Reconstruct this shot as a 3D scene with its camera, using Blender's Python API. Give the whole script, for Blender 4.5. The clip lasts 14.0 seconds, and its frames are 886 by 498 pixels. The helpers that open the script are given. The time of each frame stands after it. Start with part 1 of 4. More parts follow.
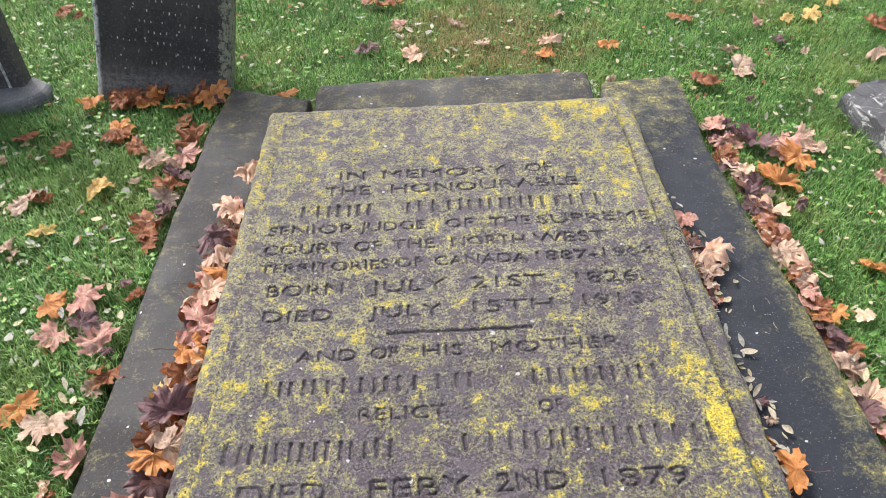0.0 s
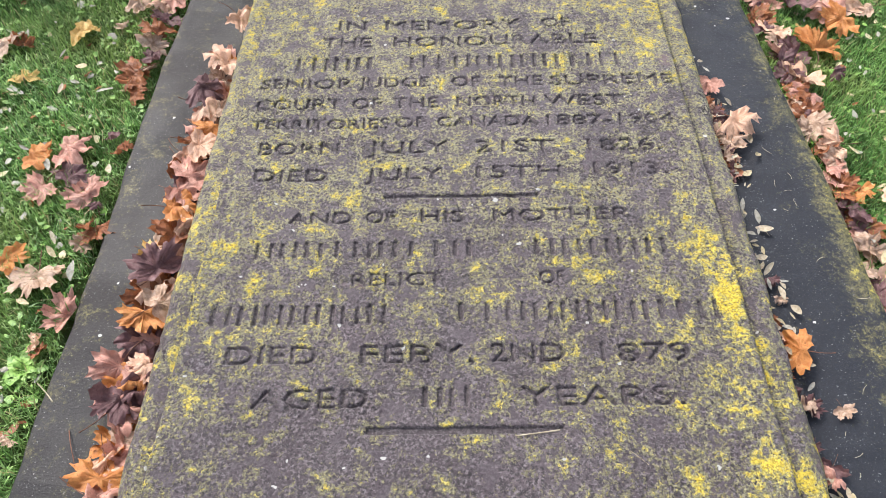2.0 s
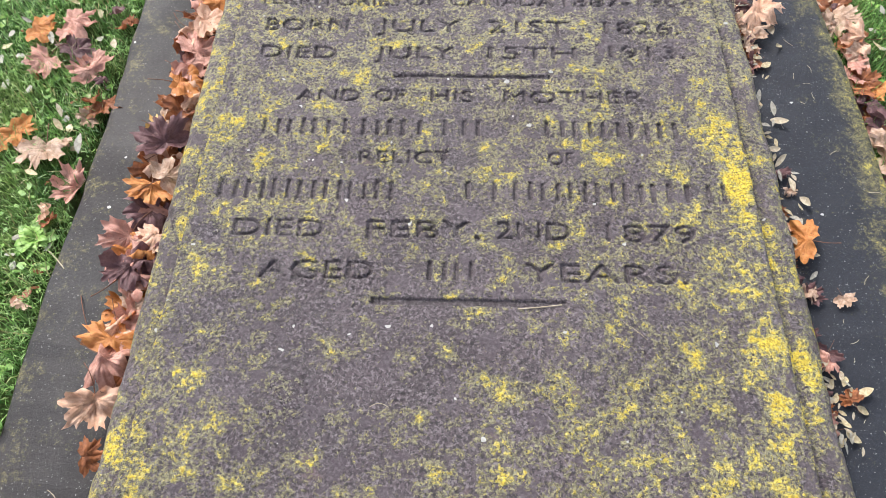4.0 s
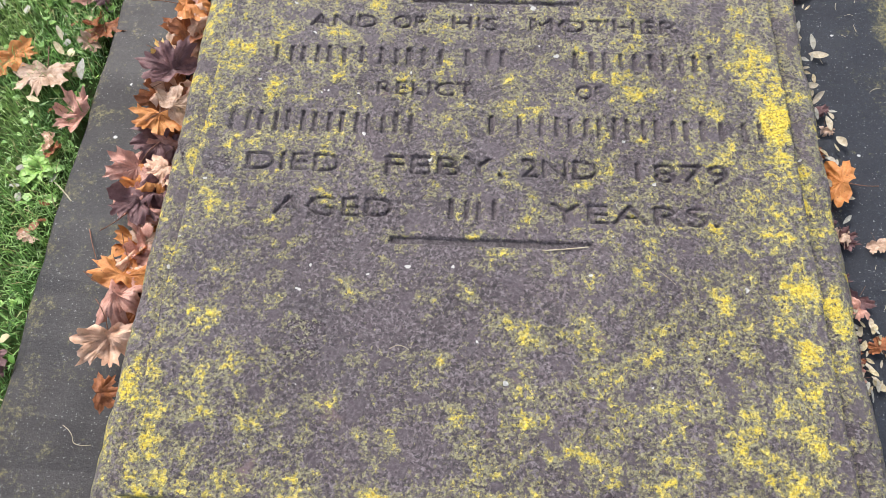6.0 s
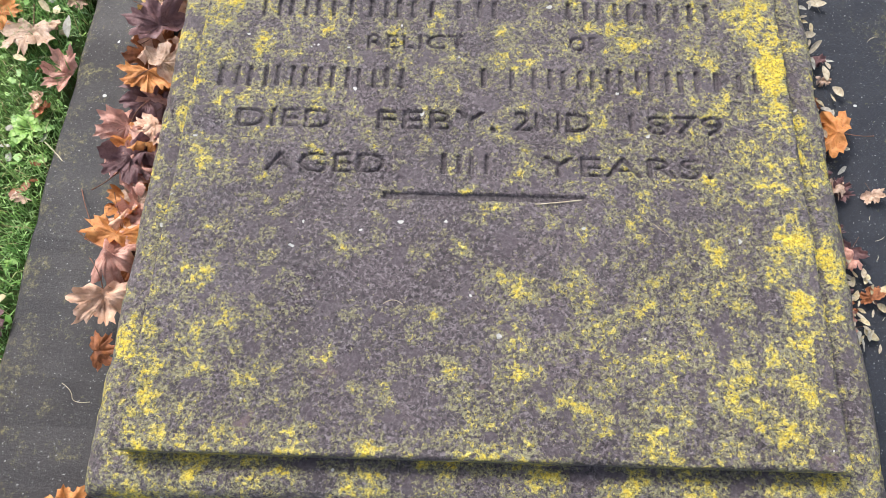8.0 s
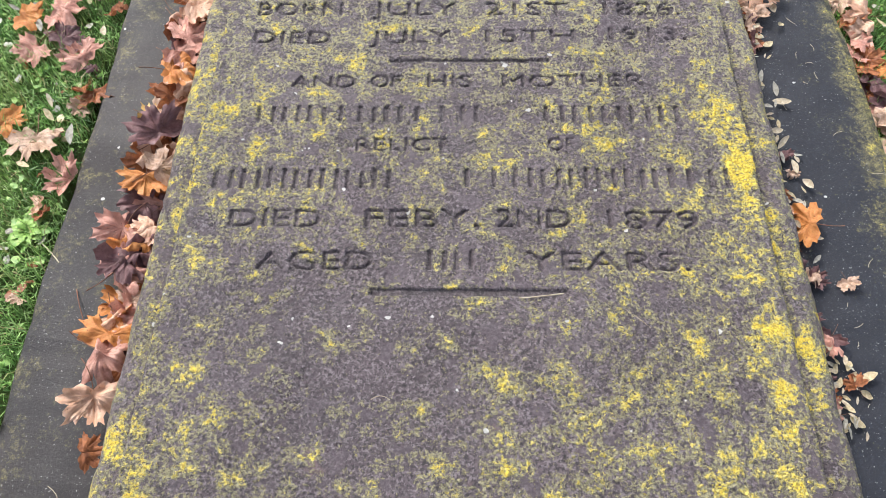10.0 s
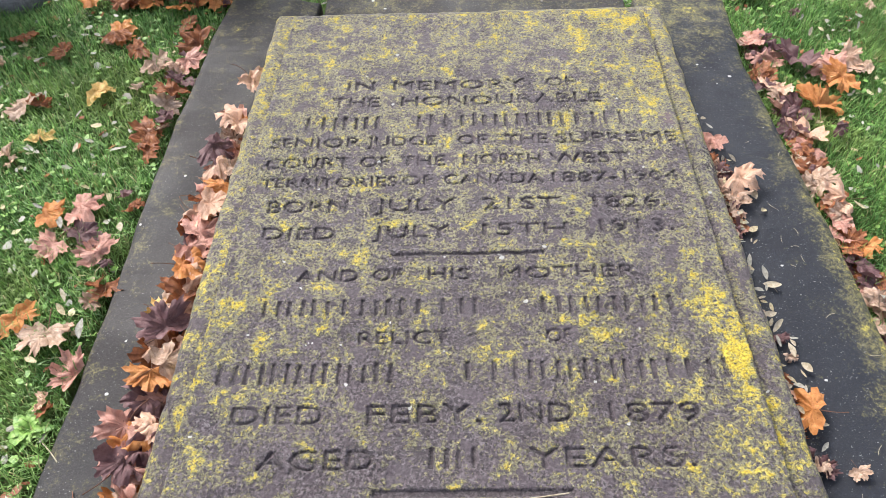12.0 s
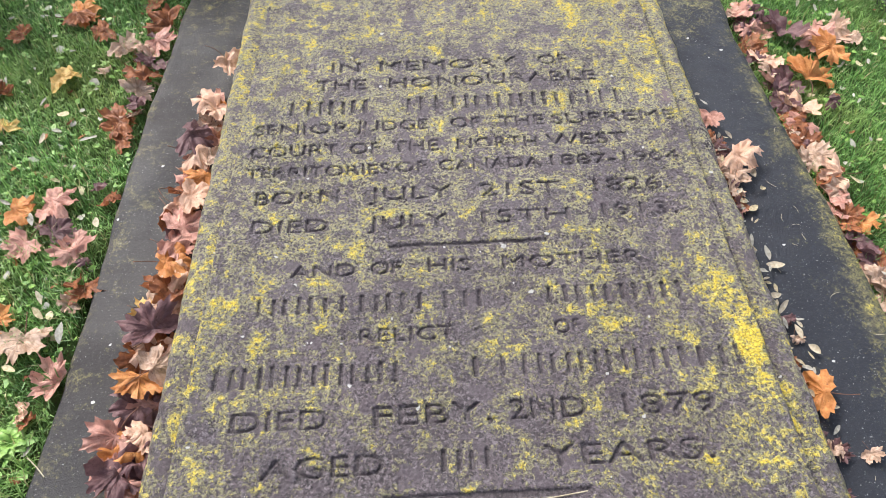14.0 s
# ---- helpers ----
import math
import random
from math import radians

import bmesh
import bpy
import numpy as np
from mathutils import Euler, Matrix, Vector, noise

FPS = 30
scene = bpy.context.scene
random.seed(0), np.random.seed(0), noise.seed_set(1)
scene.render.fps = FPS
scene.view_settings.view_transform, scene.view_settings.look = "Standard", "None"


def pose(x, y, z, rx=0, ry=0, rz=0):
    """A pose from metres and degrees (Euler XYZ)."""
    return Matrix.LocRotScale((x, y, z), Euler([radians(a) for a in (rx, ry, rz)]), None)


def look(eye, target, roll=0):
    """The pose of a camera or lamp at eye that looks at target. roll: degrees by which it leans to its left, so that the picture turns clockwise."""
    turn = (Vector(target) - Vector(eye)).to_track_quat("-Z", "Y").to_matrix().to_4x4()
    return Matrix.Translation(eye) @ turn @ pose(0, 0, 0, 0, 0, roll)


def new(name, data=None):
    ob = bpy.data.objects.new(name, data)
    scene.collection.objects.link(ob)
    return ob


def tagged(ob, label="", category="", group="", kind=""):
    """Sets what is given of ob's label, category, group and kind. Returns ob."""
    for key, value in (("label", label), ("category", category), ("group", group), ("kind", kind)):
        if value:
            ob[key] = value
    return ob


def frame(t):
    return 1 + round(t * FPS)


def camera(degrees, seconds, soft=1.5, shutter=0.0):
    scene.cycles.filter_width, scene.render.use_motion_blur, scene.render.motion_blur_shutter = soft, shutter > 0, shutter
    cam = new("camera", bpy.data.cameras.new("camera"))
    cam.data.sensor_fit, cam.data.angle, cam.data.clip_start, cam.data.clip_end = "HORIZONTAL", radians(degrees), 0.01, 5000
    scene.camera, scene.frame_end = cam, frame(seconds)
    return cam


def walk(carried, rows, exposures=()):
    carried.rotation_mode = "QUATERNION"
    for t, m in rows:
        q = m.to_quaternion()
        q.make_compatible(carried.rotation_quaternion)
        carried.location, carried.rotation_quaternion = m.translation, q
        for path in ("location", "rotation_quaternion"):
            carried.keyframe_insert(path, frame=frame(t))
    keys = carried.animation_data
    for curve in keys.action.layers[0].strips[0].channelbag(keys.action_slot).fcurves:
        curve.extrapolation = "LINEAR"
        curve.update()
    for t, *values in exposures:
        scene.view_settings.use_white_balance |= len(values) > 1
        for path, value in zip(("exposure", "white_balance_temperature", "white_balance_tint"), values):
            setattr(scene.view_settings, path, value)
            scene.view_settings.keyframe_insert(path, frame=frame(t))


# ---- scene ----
cam = camera(63.24, 14.0, soft=0.5)
# seconds, eye x y z in metres, turn about x y z in degrees
PATH = [
    (0.0, -0.0540, -0.9838, 1.4385, 45.542, 1.613, -2.195),
    (0.5, -0.0297, -0.9526, 1.4118, 42.530, 1.280, -1.246),
    (1.0, -0.0230, -0.9378, 1.3913, 39.678, 1.140, -0.749),
    (1.5, -0.0223, -0.9357, 1.3780, 37.282, 1.111, -0.434),
    (2.0, -0.0294, -0.9324, 1.3669, 35.071, 1.135, -0.138),
    (2.5, -0.0276, -0.9438, 1.3512, 33.013, 1.189, 0.303),
    (3.0, -0.0309, -0.9756, 1.3392, 31.266, 0.990, 0.663),
    (3.5, -0.0321, -0.9948, 1.3368, 29.779, 0.836, 1.062),
    (3.7, -0.0288, -0.9984, 1.3325, 29.323, 0.793, 1.270),
    (6.0, -0.0639, -0.9657, 1.2903, 23.185, 0.535, 2.404),
    (6.5, -0.0665, -0.9652, 1.2849, 21.612, 0.680, 2.235),
    (7.0, -0.0629, -0.9695, 1.2818, 20.556, 0.629, 1.993),
    (7.2, -0.0614, -0.9687, 1.2830, 20.073, 0.708, 1.915),
    (9.3, -0.0383, -0.9934, 1.2873, 22.122, 0.814, 1.316),
    (9.5, -0.0368, -0.9891, 1.3014, 23.583, 0.878, 1.136),
    (10.0, -0.0333, -0.9737, 1.3185, 26.997, 0.949, 0.793),
    (10.5, -0.0324, -0.9660, 1.3292, 29.759, 0.904, 0.683),
    (11.0, -0.0281, -0.9678, 1.3448, 32.259, 0.948, 0.585),
    (11.5, -0.0303, -0.9548, 1.3614, 35.413, 1.136, 0.404),
    (12.0, -0.0257, -0.9207, 1.3819, 38.944, 1.759, 0.150),
    (12.5, -0.0136, -0.9058, 1.3999, 41.496, 2.386, -0.713),
    (13.0, -0.0722, -0.8618, 1.4029, 41.448, 2.448, -2.171),
    (13.5, -0.0951, -0.8452, 1.3805, 39.244, 1.680, -3.020),
    (14.0, -0.0890, -0.8558, 1.3598, 36.718, 0.749, -2.667),
]
walk(cam, [(t, pose(x, y, z, rx, ry, rz)) for t, x, y, z, rx, ry, rz in PATH])

# ---------------------------------------------------------------- light: a bright overcast autumn day
world = bpy.data.worlds.new("overcast_sky")
scene.world = world
world.use_nodes = True
wn, wl = world.node_tree.nodes, world.node_tree.links
sky = wn.new("ShaderNodeTexSky")
sky.sky_type, sky.sun_disc = "NISHITA", False
sky.sun_elevation, sky.sun_rotation = radians(52), radians(-35)
sky.dust_density, sky.air_density = 4.0, 1.0
pale = wn.new("ShaderNodeHueSaturation")
pale.inputs["Saturation"].default_value = 0.62
wl.new(sky.outputs[0], pale.inputs["Color"])
wl.new(pale.outputs[0], wn["Background"].inputs["Color"])
wn["Background"].inputs["Strength"].default_value = 0.108
sun = new("sun", bpy.data.lights.new("sun", "SUN"))
sun.data.energy, sun.data.angle, sun.data.color = 1.5, radians(18), (1.0, 0.98, 0.96)
sun.matrix_world = look((-3.2, 4.0, 5.6), (0, 0, 0))
scene.view_settings.exposure = 1.30

RNG = np.random.default_rng(7)


# ---------------------------------------------------------------- small helpers
class Mat:
    """A node material under construction."""

    def __init__(self, name):
        self.m = bpy.data.materials.new(name)
        self.m.use_nodes = True
        self.t = self.m.node_tree
        self.b = self.t.nodes["Principled BSDF"]
        self.co = self.t.nodes.new("ShaderNodeTexCoord").outputs["Object"]

    def node(self, kind, **kw):
        n = self.t.nodes.new(kind)
        for k, v in kw.items():
            n.inputs[k].default_value = v
        return n

    def link(self, a, b):
        self.t.links.new(a, b)

    def noise(self, scale, detail=4, rough=0.6, co=None, dist=0.0):
        n = self.node("ShaderNodeTexNoise", Scale=scale, Detail=detail, Roughness=rough, Distortion=dist)
        self.link(co or self.co, n.inputs["Vector"])
        return n.outputs[0]

    def ramp(self, src, lo, hi, a=0.0, b=1.0):
        n = self.node("ShaderNodeMapRange")
        n.interpolation_type = "SMOOTHSTEP"
        for k, v in (("From Min", lo), ("From Max", hi), ("To Min", a), ("To Max", b)):
            n.inputs[k].default_value = v
        self.link(src, n.inputs["Value"])
        return n.outputs[0]

    def math(self, op, a, b):
        n = self.t.nodes.new("ShaderNodeMath")
        n.operation = op
        for i, v in enumerate((a, b)):
            if isinstance(v, (int, float)):
                n.inputs[i].default_value = v
            else:
                self.link(v, n.inputs[i])
        return n.outputs[0]

    def mix(self, fac, a, b):
        n = self.t.nodes.new("ShaderNodeMix")
        n.data_type = "RGBA"
        for i, v in ((0, fac), (6, a), (7, b)):
            if isinstance(v, (int, float)):
                n.inputs[i].default_value = v
            elif isinstance(v, tuple):
                n.inputs[i].default_value = (*v, 1)
            else:
                self.link(v, n.inputs[i])
        return n.outputs[2]

    def attr(self, name):
        n = self.t.nodes.new("ShaderNodeAttribute")
        n.attribute_name = name
        return n.outputs["Fac"]

    def rand(self):
        return self.t.nodes.new("ShaderNodeObjectInfo").outputs["Random"]

    def island(self):
        return self.t.nodes.new("ShaderNodeNewGeometry").outputs["Random Per Island"]

    def bump(self, height, strength, distance):
        n = self.node("ShaderNodeBump", Strength=strength, Distance=distance)
        self.link(height, n.inputs["Height"])
        self.link(n.outputs[0], self.b.inputs["Normal"])

    def done(self, color, rough, spec=0.5):
        for sock, v in (("Base Color", color), ("Roughness", rough)):
            if isinstance(v, tuple):
                self.b.inputs[sock].default_value = (*v, 1)
            elif isinstance(v, (int, float)):
                self.b.inputs[sock].default_value = v
            else:
                self.link(v, self.b.inputs[sock])
        self.b.inputs["Specular IOR Level"].default_value = spec
        return self.m

    def thin(self, color, share):
        """Lets part of the light through, as a leaf does."""
        t, mix = self.node("ShaderNodeBsdfTranslucent"), self.node("ShaderNodeMixShader", Fac=share)
        self.link(color, t.inputs["Color"])
        self.link(self.b.outputs[0], mix.inputs[1])
        self.link(t.outputs[0], mix.inputs[2])
        self.link(mix.outputs[0], self.t.nodes["Material Output"].inputs["Surface"])


def mesh_from(name, verts, faces, material=None, smooth=True):
    me = bpy.data.meshes.new(name)
    me.from_pydata([tuple(map(float, v)) for v in verts], [], [tuple(map(int, q)) for q in faces])
    me.polygons.foreach_set("use_smooth", [smooth] * len(me.polygons))
    if material:
        me.materials.append(material)
    me.update()
    return me


def quick_mesh(name, verts, faces, material, smooth=True):
    """Large meshes of equal-sided faces straight from arrays."""
    n, k = faces.shape
    me = bpy.data.meshes.new(name)
    me.vertices.add(len(verts))
    me.vertices.foreach_set("co", np.ascontiguousarray(verts, np.float32).ravel())
    me.loops.add(n * k)
    me.loops.foreach_set("vertex_index", np.ascontiguousarray(faces, np.int32).ravel())
    me.polygons.add(n)
    me.polygons.foreach_set("loop_start", np.arange(0, n * k, k, dtype=np.int32))
    me.polygons.foreach_set("use_smooth", np.full(n, smooth))
    me.materials.append(material)
    me.update(calc_edges=True)
    me.validate()
    return me


def bm_mesh(name, bm, material, smooth=False):
    me = bpy.data.meshes.new(name)
    bm.to_mesh(me)
    bm.free()
    me.polygons.foreach_set("use_smooth", [smooth] * len(me.polygons))
    me.materials.append(material)
    return me


def part(name, data, parent, label=""):
    ob = new(name, data)
    ob.parent = parent
    return tagged(ob, label)


def lattice(nx, ny, cells, rng):
    """Smooth value noise, 0 to 1, on an nx by ny grid with that many cells across x."""
    cx, cy = cells, max(2, int(cells * ny / nx))
    g = rng.random((cy + 2, cx + 2))
    u, v = np.linspace(0, cx, nx, endpoint=False), np.linspace(0, cy, ny, endpoint=False)
    i, j = u.astype(int), v.astype(int)
    a, b = u - i, v - j
    a, b = a * a * (3 - 2 * a), (b * b * (3 - 2 * b))[:, None]
    p = g[np.ix_(j, i)] * (1 - a) + g[np.ix_(j, i + 1)] * a
    q = g[np.ix_(j + 1, i)] * (1 - a) + g[np.ix_(j + 1, i + 1)] * a
    return p * (1 - b) + q * b


def blur(a, n):
    for _ in range(n):
        p = np.pad(a, 1, mode="edge")
        a = (p[:-2, 1:-1] + p[2:, 1:-1] + p[1:-1, :-2] + p[1:-1, 2:] + 2 * p[1:-1, 1:-1]) / 6
    return a


# ---------------------------------------------------------------- materials
def lichen_bias(x, y):
    """How thickly the yellow lichen has settled: the sides, the right foot and the head of the slab most."""
    b = np.full(np.shape(x), 0.50)
    spots = ((0.34, 0.80, 0.11, 0.36), (0.46, 0.52, 0.10, 0.42), (0.49, 0.87, 0.10, 0.34), (-0.42, 0.72, 0.14, 0.14),
             (0.11, 0.82, 0.14, 0.16), (-0.42, -0.19, 0.09, 0.22), (0.46, -0.10, 0.05, 0.42), (0.49, -0.24, 0.05, 0.36),
             (0.39, -0.33, 0.11, 0.14), (0.31, -0.72, 0.10, 0.20), (0.11, -0.82, 0.08, 0.16), (0.45, -0.82, 0.12, 0.20),
             (0.03, -0.72, 0.09, 0.12), (-0.46, -0.80, 0.11, 0.30), (0.50, -0.55, 0.07, 0.34), (0.24, -0.08, 0.10, 0.16),
             (-0.25, -0.63, 0.15, -0.30), (-0.04, -0.60, 0.12, -0.22), (-0.33, -0.66, 0.10, -0.10), (0.17, 0.70, 0.07, -0.26),
             (-0.06, -0.06, 0.12, -0.08), (0.20, 0.30, 0.14, -0.14), (0.33, 0.12, 0.11, -0.20), (-0.15, -0.42, 0.12, -0.14))
    for sx, sy, r, k in spots:
        b = b + k * np.exp(-((x - sx) ** 2 + (y - sy) ** 2) / (2 * r * r))
    b = b + 0.30 * np.exp(-((x + 0.55) / 0.05) ** 2) + 0.02 * np.exp(-((x - 0.53) / 0.06) ** 2)
    b = b + 0.10 * np.clip((x - 0.512) / 0.02, 0, 1)
    b = b + 0.44 * np.exp(-((x - 0.480) / 0.030) ** 2) * np.clip((0.15 - y) * 4, 0, 1) * np.clip((y + 0.98) * 6, 0, 1)
    b = b + 0.25 * np.exp(-((y - 0.90) / 0.03) ** 2) + 0.16 * np.exp(-((y + 0.91) / 0.05) ** 2)
    return b


def lichen_stone():
    m = Mat("lichened_sandstone")
    big, mid, fine, grit = m.noise(5, 6, 0.6), m.noise(15, 6, 0.66), m.noise(150, 6, 0.78), m.noise(480, 3, 0.7)
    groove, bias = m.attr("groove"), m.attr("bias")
    # damp purple-brown stone, pitted, with smoother bare patches and pinkish ones
    stone = m.mix(m.ramp(big, 0.35, 0.68), (0.082, 0.061, 0.071), (0.130, 0.099, 0.111))
    stone = m.mix(m.ramp(fine, 0.49, 0.58, 0, 0.70), stone, (0.30, 0.265, 0.280))
    stone = m.mix(m.ramp(m.noise(175, 5, 0.74), 0.50, 0.56, 0, 0.88), stone, (0.022, 0.018, 0.019))
    stone = m.mix(m.ramp(m.noise(34, 6, 0.72), 0.53, 0.63, 0, 0.55), stone, (0.058, 0.045, 0.050))
    bare = m.ramp(m.noise(21, 3, 0.5), 0.61, 0.635)
    stone = m.mix(m.math("MULTIPLY", bare, 0.75), stone, m.mix(m.ramp(fine, 0.40, 0.62), (0.080, 0.060, 0.072), (0.128, 0.102, 0.116)))
    stone = m.mix(m.ramp(m.noise(8.5, 5, 0.6), 0.65, 0.72, 0, 0.55), stone, (0.235, 0.150, 0.158))
    # lichen: crusts of small granules, thick where the bias is high
    granule = m.noise(135, 3, 0.60)
    cover = m.math("ADD", m.math("MULTIPLY", mid, 0.46), m.math("MULTIPLY", m.noise(52, 4, 0.66), 0.34))
    cover = m.math("ADD", cover, m.math("MULTIPLY", granule, 0.20))
    v = m.math("ADD", cover, m.math("MULTIPLY", m.math("SUBTRACT", bias, 0.45), 0.096))
    v = m.math("SUBTRACT", v, m.math("MULTIPLY", bare, 0.045))
    v = m.math("SUBTRACT", v, m.math("MULTIPLY", groove, 0.08))
    xyz = m.t.nodes.new("ShaderNodeSeparateXYZ")
    m.link(m.co, xyz.inputs[0])
    # towards the head the sky's sheen is put into the colour, as paler, thicker dull lichen
    head = m.ramp(m.math("ADD", xyz.outputs[1], m.math("MULTIPLY", big, 0.5)), -0.10, 0.50)
    crumb = m.ramp(m.noise(190, 3, 0.65), 0.44, 0.49)
    olive = m.math("MULTIPLY", m.ramp(m.math("ADD", v, m.math("MULTIPLY", head, 0.012)), 0.484, 0.520), crumb)
    bright = m.math("MULTIPLY", m.ramp(v, 0.553, 0.570), m.ramp(m.noise(180, 3, 0.65), 0.37, 0.43))
    gold = m.ramp(v, 0.582, 0.625)
    dull = m.mix(m.ramp(m.noise(230, 4, 0.8), 0.38, 0.62), (0.150, 0.138, 0.080), (0.44, 0.415, 0.235))
    dull = m.mix(m.math("MULTIPLY", head, 0.55), dull, m.mix(m.ramp(m.noise(210, 4, 0.8), 0.38, 0.62), (0.25, 0.235, 0.13), (0.70, 0.66, 0.40)))
    yellow = m.mix(m.ramp(m.noise(260, 4, 0.8), 0.38, 0.60), (0.27, 0.220, 0.050), (0.78, 0.67, 0.20))
    rich = m.mix(m.ramp(m.noise(200, 4, 0.8), 0.36, 0.58), (0.42, 0.28, 0.025), (0.94, 0.74, 0.085))
    yellow = m.mix(gold, yellow, rich)
    c = m.mix(m.math("MULTIPLY", olive, 0.86), stone, dull)
    c = m.mix(m.math("MULTIPLY", bright, 0.96), c, yellow)
    white = m.ramp(m.noise(44, 2, 0.4), 0.755, 0.770)
    c = m.mix(white, c, (0.60, 0.60, 0.57))
    # painted shade: the cut letters get a darker colour to deepen their relief
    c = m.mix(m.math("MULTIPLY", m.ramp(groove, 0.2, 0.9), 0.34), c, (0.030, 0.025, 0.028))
    h = m.math("ADD", m.math("MULTIPLY", fine, 0.55), m.math("MULTIPLY", grit, 0.45))
    h = m.math("ADD", h, m.math("MULTIPLY", m.math("ADD", olive, m.math("MULTIPLY", bright, 1.4)), m.math("MULTIPLY", granule, 0.62)))
    m.bump(h, 1.0, 0.0065)
    # a film of damp on the bare stone
    wet = m.ramp(m.math("SUBTRACT", m.noise(9, 5, 0.6), m.math("MULTIPLY", olive, 0.12)), 0.36, 0.66, 0.0, 0.26)
    m.link(wet, m.b.inputs["Coat Weight"])
    m.b.inputs["Coat Roughness"].default_value = 0.38
    m.link(m.b.inputs["Normal"].links[0].from_socket, m.b.inputs["Coat Normal"])
    return m.done(c, m.ramp(m.math("ADD", m.math("MULTIPLY", m.math("ADD", olive, bright), 0.35), big), 0.3, 0.9, 0.26, 0.75), 0.62)


def slate(name, a, b, algae, edge_algae, lo, hi):
    """Dark damp stone, with algae and pale droppings."""
    m = Mat(name)
    big, mid, fine = m.noise(3.2, 5, 0.6), m.noise(16, 6, 0.7), m.noise(210, 6, 0.78)
    c = m.mix(m.ramp(big, 0.35, 0.65), a, b)
    c = m.mix(m.ramp(fine, 0.50, 0.66, 0, 0.65), c, tuple(v * 2.6 for v in b))
    c = m.mix(m.ramp(m.noise(330, 4, 0.8), 0.54, 0.66, 0, 0.7), c, tuple(v * 0.4 for v in a))
    v = m.math("ADD", m.math("MULTIPLY", mid, 0.5), m.math("MULTIPLY", m.noise(95, 6, 0.8), 0.5))
    xyz = m.t.nodes.new("ShaderNodeSeparateXYZ")
    m.link(m.co, xyz.inputs[0])
    outer = m.ramp(m.math("ABSOLUTE", xyz.outputs[0], 0), 0.70, 0.86)
    head = m.ramp(xyz.outputs[1], 0.55, 1.20)
    v = m.math("ADD", v, m.math("MULTIPLY", m.math("MAXIMUM", outer, head), edge_algae))
    v = m.math("SUBTRACT", v, edge_algae * 0.34)
    crumb = m.ramp(m.noise(300, 4, 0.8), 0.38, 0.54)
    c = m.mix(m.math("MULTIPLY", m.ramp(v, 0.52, 0.64, 0, algae), crumb), c, (0.21, 0.19, 0.075))
    c = m.mix(m.math("MULTIPLY", m.ramp(v, 0.635, 0.70, 0, 0.9), crumb), c, (0.58, 0.49, 0.07))
    c = m.mix(m.ramp(m.noise(230, 2, 0.6), 0.655, 0.71, 0, 0.85), c, (0.24, 0.24, 0.235))
    spot = m.node("ShaderNodeTexVoronoi", Scale=11.0)
    m.link(m.co, spot.inputs["Vector"])
    c = m.mix(m.ramp(m.math("ADD", spot.outputs["Distance"], m.math("MULTIPLY", m.noise(60, 3, 0.6), 0.16)), 0.125, 0.135, 1, 0), c, (0.50, 0.50, 0.48))
    m.bump(m.math("ADD", m.math("MULTIPLY", fine, 0.5), m.math("MULTIPLY", mid, 0.6)), 0.7, 0.005)
    return m.done(c, m.ramp(m.noise(6, 4, 0.6), 0.35, 0.7, lo, hi), 0.38)


LEAF_TONES = (((0.90, 0.62, 0.46), (0.72, 0.43, 0.29)), ((0.78, 0.36, 0.125), (0.55, 0.205, 0.060)), ((0.47, 0.180, 0.072), (0.25, 0.090, 0.042)),
              ((0.245, 0.135, 0.138), (0.145, 0.076, 0.080)), ((0.82, 0.58, 0.22), (0.70, 0.42, 0.13)), ((0.72, 0.53, 0.41), (0.49, 0.32, 0.22)),
              ((0.74, 0.43, 0.345), (0.55, 0.265, 0.205)))
PALE_TONES = (((0.66, 0.59, 0.45), (0.48, 0.40, 0.28)), ((0.55, 0.53, 0.46), (0.38, 0.36, 0.30)), ((0.70, 0.62, 0.40), (0.50, 0.40, 0.24)))


def leaf_material(name, tones, veins=True):
    m = Mat(name)
    r = m.rand()
    c = m.mix(m.ramp(m.noise(4.5, 6, 0.65), 0.38, 0.62), *tones)
    c = m.mix(m.math("MULTIPLY", r, 0.22), c, tuple(v * 0.6 for v in tones[1]))
    c = m.mix(m.ramp(m.noise(13, 4, 0.65), 0.62, 0.70, 0, 0.7), c, (0.060, 0.028, 0.018))
    c = m.mix(m.ramp(m.noise(34, 4, 0.7), 0.54, 0.66, 0, 0.35), c, tuple(v * 0.55 for v in tones[1]))
    if veins:
        c = m.mix(m.math("MULTIPLY", m.attr("vein"), 0.40), c, tuple(v * 0.70 for v in tones[1]))
    m.bump(m.math("ADD", m.noise(16, 5, 0.65), m.math("MULTIPLY", m.attr("vein"), 0.4)), 0.5, 0.004)
    m.thin(c, 0.22)
    return m.done(c, m.ramp(m.noise(15, 2, 0.5), 0.3, 0.7, 0.34, 0.55), 0.32)


